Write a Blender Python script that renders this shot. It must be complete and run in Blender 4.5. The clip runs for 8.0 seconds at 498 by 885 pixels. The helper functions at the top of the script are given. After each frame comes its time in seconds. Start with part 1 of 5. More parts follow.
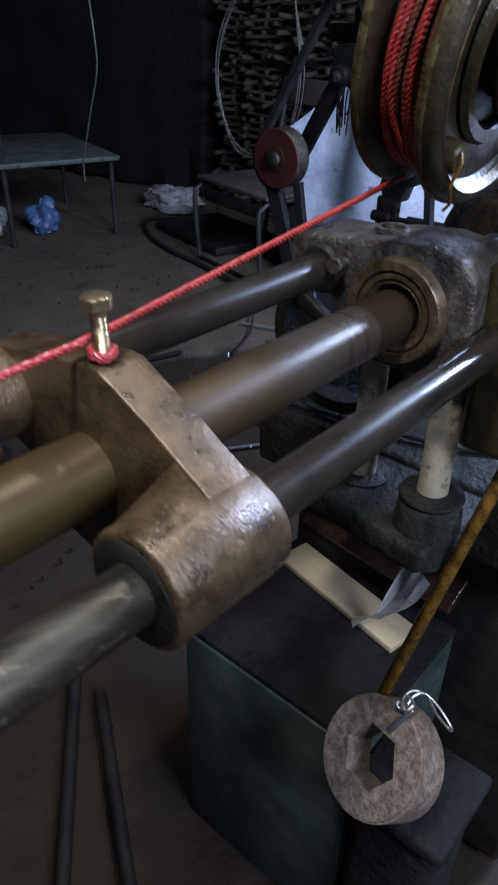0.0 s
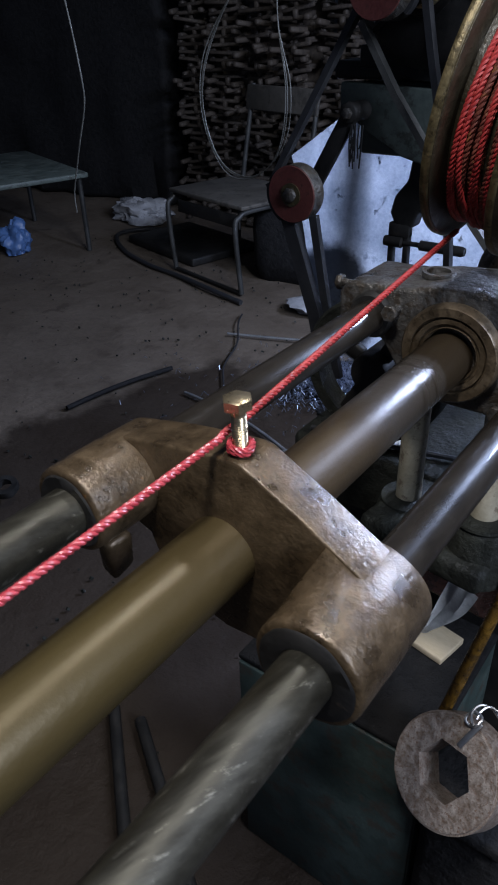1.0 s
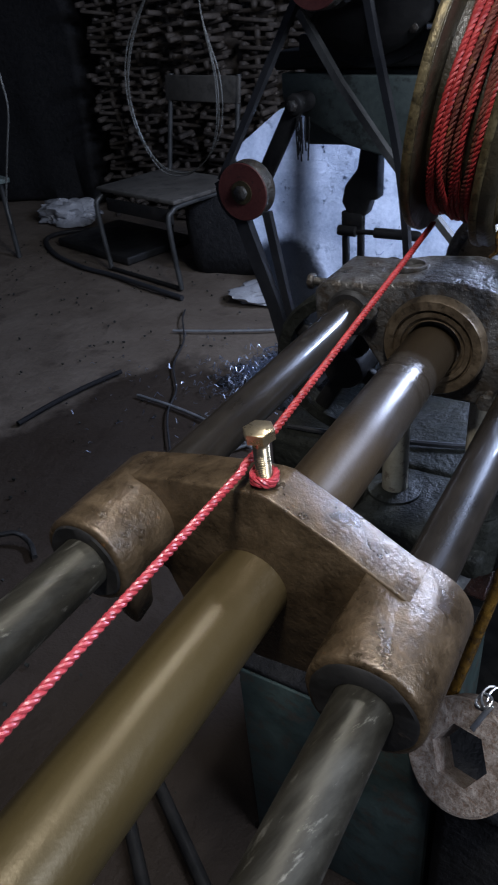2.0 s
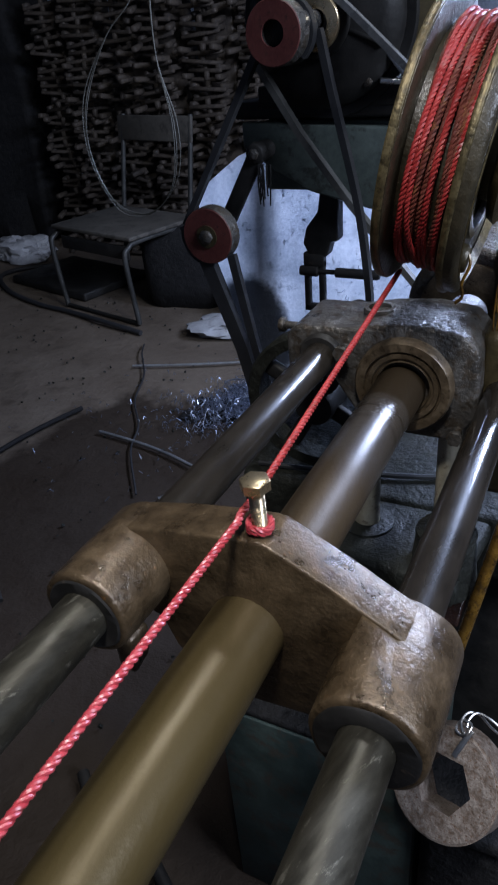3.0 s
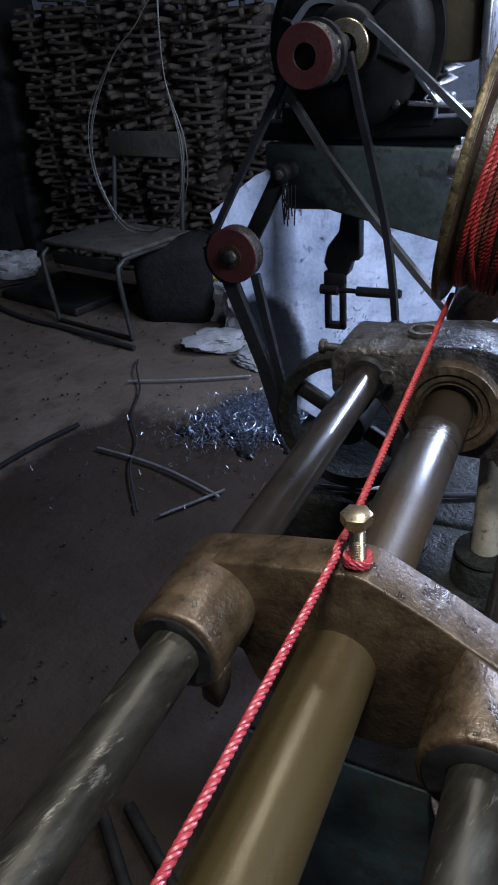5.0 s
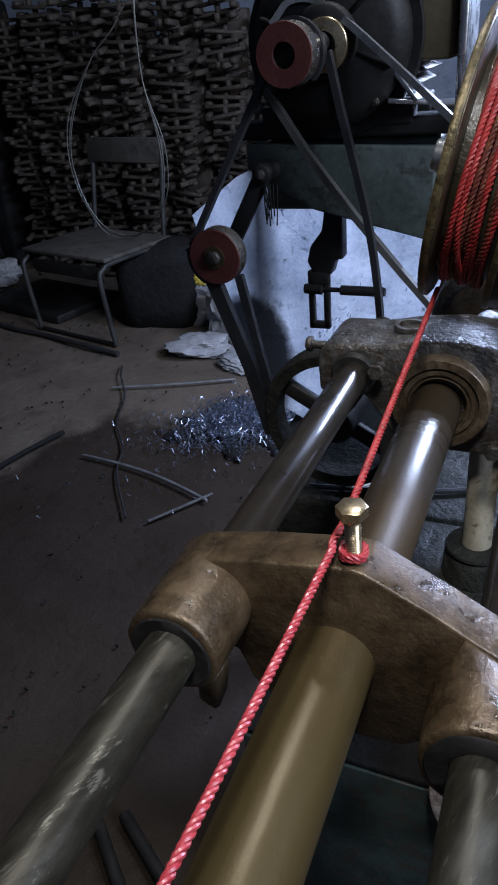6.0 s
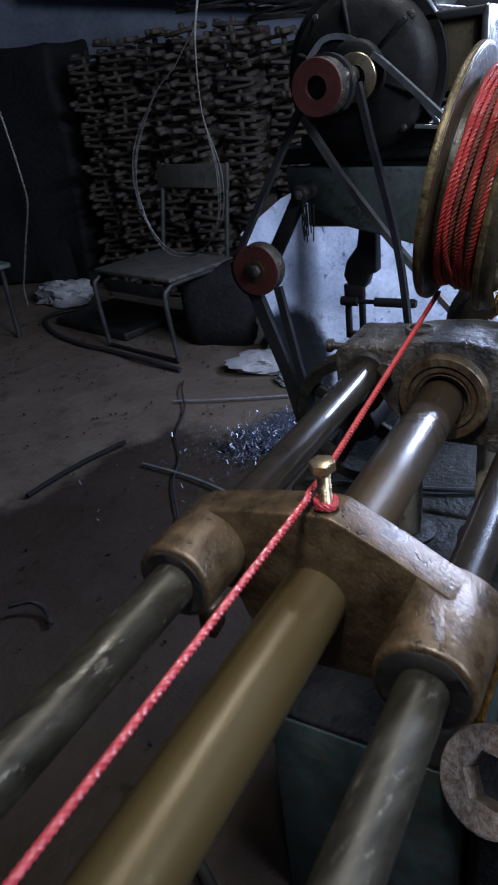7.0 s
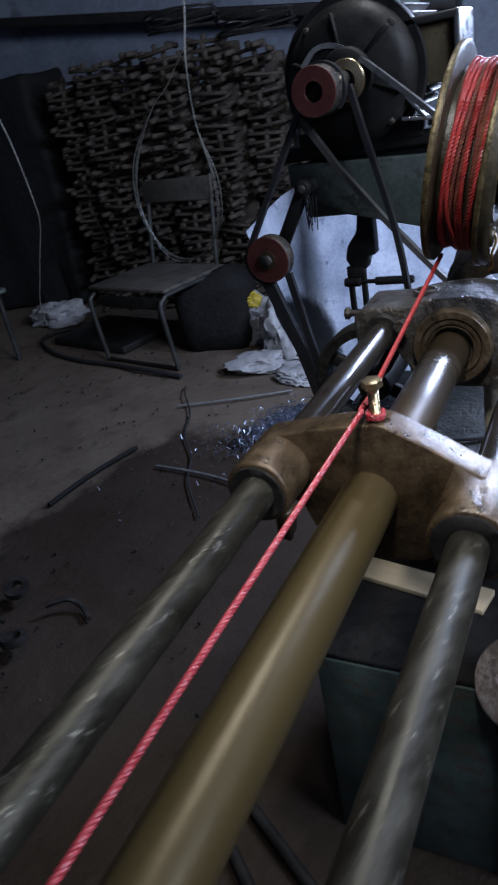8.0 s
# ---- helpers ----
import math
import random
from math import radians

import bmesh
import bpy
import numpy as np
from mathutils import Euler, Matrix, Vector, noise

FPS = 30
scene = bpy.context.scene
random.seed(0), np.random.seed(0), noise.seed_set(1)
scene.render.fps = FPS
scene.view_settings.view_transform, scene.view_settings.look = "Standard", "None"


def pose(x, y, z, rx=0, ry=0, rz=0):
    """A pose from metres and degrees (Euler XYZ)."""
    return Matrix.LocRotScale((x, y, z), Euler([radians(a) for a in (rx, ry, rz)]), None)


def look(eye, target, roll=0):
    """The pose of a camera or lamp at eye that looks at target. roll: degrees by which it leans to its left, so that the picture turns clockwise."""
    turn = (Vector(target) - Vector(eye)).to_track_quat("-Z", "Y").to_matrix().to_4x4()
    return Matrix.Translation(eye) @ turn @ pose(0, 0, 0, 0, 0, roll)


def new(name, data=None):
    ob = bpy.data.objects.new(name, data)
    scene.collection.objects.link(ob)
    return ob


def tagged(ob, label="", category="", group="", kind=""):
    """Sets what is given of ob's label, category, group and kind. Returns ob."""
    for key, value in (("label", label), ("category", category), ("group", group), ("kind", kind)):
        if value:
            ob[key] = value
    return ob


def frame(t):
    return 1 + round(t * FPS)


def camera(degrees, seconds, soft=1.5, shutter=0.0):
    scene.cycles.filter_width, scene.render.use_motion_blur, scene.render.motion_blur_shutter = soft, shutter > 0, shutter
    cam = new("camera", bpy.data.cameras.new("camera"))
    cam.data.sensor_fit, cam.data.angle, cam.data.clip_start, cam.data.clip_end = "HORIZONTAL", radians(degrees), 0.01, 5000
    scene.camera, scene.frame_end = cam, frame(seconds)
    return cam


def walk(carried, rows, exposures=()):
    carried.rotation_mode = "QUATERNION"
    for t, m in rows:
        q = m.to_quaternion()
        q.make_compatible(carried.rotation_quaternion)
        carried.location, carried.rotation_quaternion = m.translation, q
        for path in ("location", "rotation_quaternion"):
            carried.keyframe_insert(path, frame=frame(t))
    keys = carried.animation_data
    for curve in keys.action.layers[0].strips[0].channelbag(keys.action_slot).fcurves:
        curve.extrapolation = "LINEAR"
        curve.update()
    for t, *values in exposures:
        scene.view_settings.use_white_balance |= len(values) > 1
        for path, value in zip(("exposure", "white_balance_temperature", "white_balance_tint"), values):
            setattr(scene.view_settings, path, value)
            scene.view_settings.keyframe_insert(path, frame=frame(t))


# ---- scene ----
cam = camera(39.3, 8.0, soft=1.9, shutter=0.5)
PATH = [
    (0, (0.293, -0.213, 1.222), (-0.812, 1.084, 0.174), 1.1),
    (0.5, (0.248, -0.239, 1.255), (-0.802, 1.113, 0.221), 0.1),
    (1, (0.22, -0.268, 1.279), (-0.828, 1.071, 0.226), -2.1),
    (2.3, (0.162, -0.269, 1.296), (-0.716, 1.156, 0.203), -5.7),
    (2.5, (0.159, -0.275, 1.3), (-0.701, 1.175, 0.224), -5.3),
    (3, (0.157, -0.283, 1.313), (-0.671, 1.219, 0.285), -5.1),
    (3.5, (0.139, -0.288, 1.32), (-0.669, 1.253, 0.334), -4.7),
    (4, (0.125, -0.296, 1.323), (-0.632, 1.269, 0.335), -3.4),
    (4.5, (0.104, -0.301, 1.328), (-0.696, 1.232, 0.324), -4.5),
    (6, (0.089, -0.302, 1.319), (-0.663, 1.262, 0.324), -5.5),
    (6.5, (0.106, -0.315, 1.322), (-0.691, 1.238, 0.347), -6.5),
    (7, (0.171, -0.363, 1.322), (-0.757, 1.15, 0.4), -6.9),
    (7.5, (0.2, -0.417, 1.323), (-0.768, 1.072, 0.403), -7.5),
    (8, (0.179, -0.511, 1.326), (-0.735, 1.025, 0.429), -11.3),
]
walk(cam, [(t, look(eye, target, roll)) for t, eye, target, roll in PATH], exposures=[(0, 0.16), (0.5, 0.16), (1.0, 0.12), (2.5, 0.06), (8.0, 0.0)])

# ---- light ----
world = bpy.data.worlds.new("world")
scene.world = world
world.use_nodes = True
world.node_tree.nodes["Background"].inputs[0].default_value = (0.35, 0.5, 0.9, 1)
world.node_tree.nodes["Background"].inputs[1].default_value = 0.045
scene.view_settings.exposure = 0.0

# added key spot above the slide, for its tops and front faces
key = bpy.data.lights.new("key_light", "SPOT")
key.energy, key.shadow_soft_size, key.color = 48.0, 0.08, (0.98, 0.98, 1.0)
key.spot_size, key.spot_blend = radians(56), 1.0
new("key_light", key).matrix_world = look((0.15, -0.27, 1.98), (-0.01, 0.10, 0.95))

# cold tube lamp hung behind the machine
TUBE_AT, TUBE_AIM = (0.56, 2.05, 1.84), (-0.05, 0.30, 1.0)
day = bpy.data.lights.new("tube_light", "AREA")
day.shape, day.size, day.size_y = "RECTANGLE", 0.66, 0.24
day.energy, day.color = 86.0, (0.52, 0.65, 1.0)
new("tube_light", day).matrix_world = look(TUBE_AT, TUBE_AIM)

# added fill behind the tube's housing, brightens the far wall and stacks
back = bpy.data.lights.new("wall_fill_light", "AREA")
back.shape, back.size, back.size_y = "RECTANGLE", 0.66, 0.24
back.energy, back.color = 48.0, (0.55, 0.67, 1.0)
new("wall_fill_light", back).matrix_world = look((TUBE_AT[0], TUBE_AT[1] + 0.10, TUBE_AT[2] + 0.10), (-1.2, 4.4, 1.5))

# small unseen pendant lamp, added for the highlight along the drive shaft
PENDANT = (0.06, 0.92, 2.80)
bulb = bpy.data.lights.new("shaft_highlight_light", "POINT")
bulb.energy, bulb.shadow_soft_size, bulb.color = 46.0, 0.05, (0.92, 0.95, 1.0)
new("shaft_highlight_light", bulb).location = PENDANT

# bluish fill from an added, unseen high side window; lifts floor and darks
side = bpy.data.lights.new("side_fill_light", "AREA")
side.shape, side.size, side.size_y = "RECTANGLE", 1.5, 1.1
side.energy, side.color = 165.0, (0.68, 0.78, 1.0)
new("side_fill_light", side).matrix_world = look((3.36, -0.45, 3.1), (-1.5, 1.2, 0.9))

FLOOR = -0.02


# ---- materials ----
def surf(name, c1, c2, scale=20.0, rough=(0.4, 0.7), metal=0.0, bump=0.3, fine=150.0, c3=None, spots=0.62, stretch=(1, 1, 1), depth=0.002, spec=0.5, coat=0.0, turn=0.0):
    """Two colours mixed by coarse noise, a third in spots, fine grain in roughness and relief."""
    m = bpy.data.materials.new(name)
    m.use_nodes = True
    nt = m.node_tree
    b = nt.nodes["Principled BSDF"]
    tc = nt.nodes.new("ShaderNodeTexCoord")
    mp = nt.nodes.new("ShaderNodeMapping")
    mp.vector_type = "TEXTURE"
    mp.inputs["Rotation"].default_value = (0, 0, radians(turn))
    mp.inputs["Scale"].default_value = tuple(1 / v for v in stretch)
    nt.links.new(tc.outputs["Object"], mp.inputs[0])

    def noise_tex(s, detail=6.0, rgh=0.6):
        n = nt.nodes.new("ShaderNodeTexNoise")
        n.inputs["Scale"].default_value, n.inputs["Detail"].default_value, n.inputs["Roughness"].default_value = s, detail, rgh
        nt.links.new(mp.outputs[0], n.inputs["Vector"])
        return n

    def ramp(src, lo, hi):
        r = nt.nodes.new("ShaderNodeMapRange")
        r.inputs[1].default_value, r.inputs[2].default_value = lo, hi
        nt.links.new(src, r.inputs[0])
        return r.outputs[0]

    def mix(f, a, b2):
        x = nt.nodes.new("ShaderNodeMix")
        x.data_type = "RGBA"
        nt.links.new(f, x.inputs[0])
        for sock, v in ((x.inputs[6], a), (x.inputs[7], b2)):
            if isinstance(v, tuple):
                sock.default_value = (*v, 1)
            else:
                nt.links.new(v, sock)
        return x.outputs[2]

    coarse, grain = noise_tex(scale), noise_tex(fine, 4.0, 0.7)
    col = mix(ramp(coarse.outputs[0], 0.35, 0.65), c1, c2)
    if c3:
        sp = noise_tex(scale * 2.3, 8.0, 0.7)
        col = mix(ramp(sp.outputs[0], spots, spots + 0.06), col, c3)
    dark = mix(ramp(grain.outputs[0], 0.25, 0.75), tuple(0.6 * v for v in c1), tuple(min(1, 1.25 * v) for v in c2))
    both = nt.nodes.new("ShaderNodeMix")
    both.data_type = "RGBA"
    both.inputs[0].default_value = 0.35
    nt.links.new(col, both.inputs[6])
    nt.links.new(dark, both.inputs[7])
    nt.links.new(both.outputs[2], b.inputs["Base Color"])
    rr = nt.nodes.new("ShaderNodeMapRange")
    rr.inputs[1].default_value, rr.inputs[2].default_value = 0.3, 0.7
    rr.inputs[3].default_value, rr.inputs[4].default_value = rough
    nt.links.new(coarse.outputs[0], rr.inputs[0])
    nt.links.new(rr.outputs[0], b.inputs["Roughness"])
    b.inputs["Metallic"].default_value = metal
    b.inputs["Specular IOR Level"].default_value = spec
    b.inputs["Coat Weight"].default_value, b.inputs["Coat Roughness"].default_value = coat, 0.18
    if bump:
        add = nt.nodes.new("ShaderNodeMath")
        add.operation = "MULTIPLY_ADD"
        add.inputs[1].default_value = 0.4
        nt.links.new(grain.outputs[0], add.inputs[0])
        nt.links.new(coarse.outputs[0], add.inputs[2])
        bp = nt.nodes.new("ShaderNodeBump")
        bp.inputs["Strength"].default_value, bp.inputs["Distance"].default_value = bump, depth
        nt.links.new(add.outputs[0], bp.inputs["Height"])
        nt.links.new(bp.outputs[0], b.inputs["Normal"])
        nt.links.new(bp.outputs[0], b.inputs["Coat Normal"])
    return m


M_CAST = surf("oily_cast_iron", (0.022, 0.014, 0.0075), (0.130, 0.088, 0.048), 44, (0.20, 0.46), 0.5, 0.9, 300, (0.24, 0.100, 0.024), 0.65, depth=0.0017, coat=0.28)
M_ROD = surf("scuffed_steel_rod", (0.020, 0.018, 0.013), (0.066, 0.060, 0.045), 32, (0.28, 0.58), 0.7, 0.6, 170, (0.22, 0.205, 0.165), 0.58, (2.0, 0.36, 1.2), depth=0.001, turn=-20)
M_OILROD = surf("black_oiled_steel", (0.006, 0.005, 0.004), (0.022, 0.018, 0.014), 22, (0.2, 0.4), 0.0, 0.45, 110, (0.030, 0.026, 0.021), 0.60, (1, 0.35, 1), depth=0.0008, coat=0.32, spec=0.12)
M_TUBE = surf("oiled_bronze_shaft", (0.060, 0.041, 0.016), (0.095, 0.067, 0.028), 14, (0.34, 0.45), 0.40, 0.3, 240, (0.042, 0.029, 0.014), 0.56, (1, 0.6, 1), spec=0.45)
M_BOLT = surf("zinc_yellow_bolt", (0.55, 0.42, 0.24), (0.68, 0.55, 0.36), 90, (0.22, 0.35), 0.95, 0.15, 500, depth=0.0006)
M_BRASSY = surf("worn_drum_paint", (0.022, 0.017, 0.008), (0.075, 0.058, 0.026), 22, (0.25, 0.55), 0.3, 0.7, 130, (0.120, 0.092, 0.042), 0.60, depth=0.003, coat=0.25)
M_ROPE = surf("red_nylon_rope", (0.27, 0.018, 0.026), (0.41, 0.050, 0.060), 70, (0.28, 0.42), 0.0, 0.5, 900, depth=0.0005, spec=0.75)
M_ROPE_OLD = surf("soiled_red_rope", (0.16, 0.010, 0.010), (0.40, 0.036, 0.034), 40, (0.38, 0.6), 0.0, 0.5, 700, (0.20, 0.065, 0.025), 0.62, depth=0.0005, spec=0.5)
M_BEAR = surf("greasy_bearing_steel", (0.050, 0.034, 0.020), (0.150, 0.110, 0.068), 60, (0.22, 0.5), 0.5, 0.8, 260, (0.035, 0.025, 0.016), 0.56, coat=0.3, depth=0.0015)
M_BLOCK = surf("grey_cast_block", (0.028, 0.025, 0.022), (0.130, 0.122, 0.112), 34, (0.22, 0.55), 0.4, 1.0, 160, (0.045, 0.029, 0.015), 0.50, depth=0.005, coat=0.22)
M_GREEN = surf("old_green_machine_paint", (0.042, 0.056, 0.050), (0.115, 0.138, 0.122), 11, (0.35, 0.7), 0.0, 0.6, 110, (0.026, 0.023, 0.018), 0.55)
M_TEAL = surf("dark_teal_tank_paint", (0.014, 0.026, 0.024), (0.044, 0.066, 0.058), 16, (0.5, 0.8), 0.0, 0.6, 110, (0.045, 0.030, 0.021), 0.53)
M_CREAM = surf("chipped_cream_paint", (0.27, 0.24, 0.17), (0.40, 0.36, 0.27), 26, (0.4, 0.6), 0.0, 0.5, 160, (0.08, 0.045, 0.025), 0.55)
M_BASE = surf("mottled_base_casting", (0.006, 0.006, 0.005), (0.022, 0.023, 0.018), 20, (0.45, 0.8), 0.0, 1.0, 80, (0.11, 0.115, 0.095), 0.63, depth=0.006, coat=0.05, spec=0.18)
M_BLACK = surf("black_greasy_iron", (0.009, 0.009, 0.009), (0.024, 0.022, 0.020), 20, (0.4, 0.7), 0.1, 0.5, 120, (0.045, 0.034, 0.026), 0.62, spec=0.3)
M_RUBBER = surf("black_rubber_belt", (0.014, 0.014, 0.016), (0.028, 0.028, 0.03), 30, (0.45, 0.65), 0.0, 0.2, 200)
M_BELT = surf("dusty_grey_belt", (0.070, 0.068, 0.062), (0.120, 0.117, 0.108), 30, (0.45, 0.65), 0.0, 0.2, 200)
M_REDP = surf("red_oxide_paint", (0.075, 0.019, 0.017), (0.120, 0.034, 0.028), 40, (0.5, 0.7), 0.0, 0.4, 200, (0.035, 0.014, 0.011), 0.56, spec=0.35)
M_SHEET = surf("frosted_pale_sheet", (0.50, 0.54, 0.60), (0.88, 0.90, 0.94), 10, (0.10, 0.36), 0.0, 1.0, 150, (0.40, 0.44, 0.50), 0.60, depth=0.008, coat=0.5)
_nt = M_SHEET.node_tree
_tr, _mx = _nt.nodes.new("ShaderNodeBsdfTranslucent"), _nt.nodes.new("ShaderNodeMixShader")
_tr.inputs[0].default_value = (0.80, 0.86, 0.95, 1)
_mx.inputs[0].default_value = 0.70
_nt.links.new(_nt.nodes["Principled BSDF"].outputs[0], _mx.inputs[1])
_nt.links.new(_tr.outputs[0], _mx.inputs[2])
_nt.links.new(_mx.outputs[0], _nt.nodes["Material Output"].inputs[0])
M_STEEL = surf("bright_steel", (0.45, 0.45, 0.45), (0.6, 0.6, 0.6), 40, (0.2, 0.4), 0.95, 0.2, 200)
M_RUST = surf("rusty_mottled_steel", (0.11, 0.066, 0.040), (0.38, 0.33, 0.29), 110, (0.35, 0.6), 0.3, 0.9, 380, (0.14, 0.060, 0.026), 0.54)
M_YELLOW = surf("oily_yellow_pipe", (0.060, 0.030, 0.006), (0.20, 0.105, 0.016), 40, (0.12, 0.35), 0.15, 0.8, 130, (0.022, 0.012, 0.006), 0.50, depth=0.003, coat=0.35)
M_WOOD = surf("cream_board", (0.42, 0.34, 0.22), (0.50, 0.41, 0.28), 12, (0.5, 0.7), 0.0, 0.2, 130, None, 0.6, (1, 6, 1))
M_RAG = surf("white_plastic_film", (0.70, 0.70, 0.68), (0.82, 0.82, 0.80), 30, (0.25, 0.4), 0.0, 0.5, 120)
M_CHAIR = surf("dusty_chair_seat", (0.040, 0.036, 0.030), (0.085, 0.076, 0.064), 6, (0.6, 0.85), 0.0, 0.4, 60, (0.022, 0.019, 0.016), 0.53)
M_TUBING = surf("worn_grey_tubing", (0.020, 0.020, 0.019), (0.055, 0.055, 0.052), 14, (0.4, 0.65), 0.3, 0.3, 120)
M_FLOOR = surf("dirty_concrete_floor", (0.088, 0.067, 0.050), (0.150, 0.119, 0.091), 2.6, (0.55, 0.9), 0.0, 1.0, 24, (0.050, 0.036, 0.026), 0.57, depth=0.014, spec=0.22)
M_WALL = surf("blue_grey_limewash", (0.10, 0.12, 0.16), (0.19, 0.215, 0.26), 1.8, (0.7, 0.9), 0.0, 0.5, 24, (0.06, 0.065, 0.08), 0.58, depth=0.012)
M_CASTINGS = surf("rusty_small_castings", (0.034, 0.026, 0.020), (0.085, 0.066, 0.050), 12, (0.6, 0.85), 0.2, 0.4, 90, (0.022, 0.017, 0.014), 0.53)
M_WIRE = surf("pale_wire", (0.070, 0.068, 0.060), (0.125, 0.122, 0.108), 30, (0.4, 0.6), 0.3, 0.1, 90)
M_BLUE = surf("blue_plastic_bag", (0.05, 0.11, 0.26), (0.09, 0.17, 0.36), 20, (0.35, 0.5), 0.0, 0.5, 60)
M_BAG = surf("dusty_white_bag", (0.24, 0.24, 0.25), (0.40, 0.40, 0.41), 9, (0.4, 0.65), 0.0, 0.9, 30, (0.10, 0.09, 0.085), 0.58, depth=0.014)
M_CHIP = surf("bluish_steel_swarf", (0.22, 0.25, 0.33), (0.42, 0.46, 0.56), 60, (0.2, 0.4), 0.9, 0.0)
M_REBAR = surf("dull_ribbed_steel", (0.24, 0.245, 0.25), (0.40, 0.405, 0.41), 30, (0.3, 0.5), 0.7, 0.3, 200, (0.10, 0.06, 0.04), 0.62)
M_OCHREPAINT = surf("matt_ochre_paint", (0.075, 0.058, 0.028), (0.13, 0.10, 0.05), 22, (0.6, 0.8), 0.0, 0.4, 120, (0.04, 0.03, 0.02), 0.58)
M_GOLD = surf("rubbed_rim_metal", (0.050, 0.038, 0.018), (0.165, 0.128, 0.062), 60, (0.28, 0.55), 0.6, 0.8, 240, (0.022, 0.017, 0.010), 0.54, depth=0.001)
M_ROPE_DIRT = surf("brown_soiled_rope", (0.050, 0.012, 0.010), (0.170, 0.040, 0.026), 46, (0.5, 0.75), 0.0, 0.6, 700, (0.20, 0.085, 0.030), 0.54, depth=0.0006, spec=0.35)
M_OILPLATE = surf("red_brown_oily_plate", (0.022, 0.010, 0.007), (0.060, 0.026, 0.018), 20, (0.10, 0.4), 0.1, 0.8, 90, (0.014, 0.010, 0.008), 0.55, depth=0.004, coat=0.4)
M_FLANGE = surf("black_brown_flange", (0.012, 0.010, 0.006), (0.042, 0.033, 0.017), 24, (0.3, 0.6), 0.2, 0.8, 130, (0.080, 0.062, 0.030), 0.62, depth=0.003, coat=0.2)
M_SLICK = surf("shiny_worn_belt", (0.13, 0.135, 0.14), (0.22, 0.225, 0.23), 40, (0.22, 0.4), 0.0, 0.3, 200, spec=0.8)
M_OILROD.node_tree.nodes["Principled BSDF"].inputs["Coat Roughness"].default_value = 0.06
M_GRIME = surf("matt_black_swarf_grime", (0.006, 0.006, 0.0065), (0.016, 0.015, 0.015), 30, (0.7, 0.95), 0.0, 1.0, 80, (0.032, 0.032, 0.035), 0.63, depth=0.008, spec=0.2)
M_CEIL = surf("sooty_ceiling", (0.10, 0.10, 0.10), (0.16, 0.16, 0.16), 2, (0.7, 0.9))
M_OCHRE = surf("yellow_plastic_scrap", (0.40, 0.30, 0.03), (0.5, 0.38, 0.05), 20, (0.4, 0.6))



def dark_patch(m, dark, centre, reach, size=2.6):
    """A ragged darker patch that spreads round a centre."""
    nt = m.node_tree
    b = nt.nodes["Principled BSDF"]
    src = b.inputs["Base Color"].links[0].from_socket
    geo = nt.nodes.new("ShaderNodeNewGeometry")
    mp = nt.nodes.new("ShaderNodeMapping")
    mp.vector_type = "TEXTURE"
    mp.inputs["Location"].default_value = centre
    mp.inputs["Scale"].default_value = reach
    nt.links.new(geo.outputs["Position"], mp.inputs[0])
    ln = nt.nodes.new("ShaderNodeVectorMath")
    ln.operation = "LENGTH"
    nt.links.new(mp.outputs[0], ln.inputs[0])
    nz = nt.nodes.new("ShaderNodeTexNoise")
    nz.inputs["Scale"].default_value, nz.inputs["Detail"].default_value, nz.inputs["Roughness"].default_value = size, 8.0, 0.65
    nt.links.new(geo.outputs["Position"], nz.inputs["Vector"])
    add = nt.nodes.new("ShaderNodeMath")
    add.operation = "MULTIPLY_ADD"
    add.inputs[1].default_value = 0.7
    nt.links.new(nz.outputs[0], add.inputs[0])
    nt.links.new(ln.outputs["Value"], add.inputs[2])
    mr = nt.nodes.new("ShaderNodeMapRange")
    mr.inputs[1].default_value, mr.inputs[2].default_value = 1.24, 1.44
    mr.inputs[3].default_value, mr.inputs[4].default_value = 0.88, 0.0
    nt.links.new(add.outputs[0], mr.inputs[0])
    mx = nt.nodes.new("ShaderNodeMix")
    mx.data_type = "RGBA"
    mx.inputs[7].default_value = (*dark, 1)
    nt.links.new(mr.outputs[0], mx.inputs[0])
    nt.links.new(src, mx.inputs[6])
    nt.links.new(mx.outputs[2], b.inputs["Base Color"])


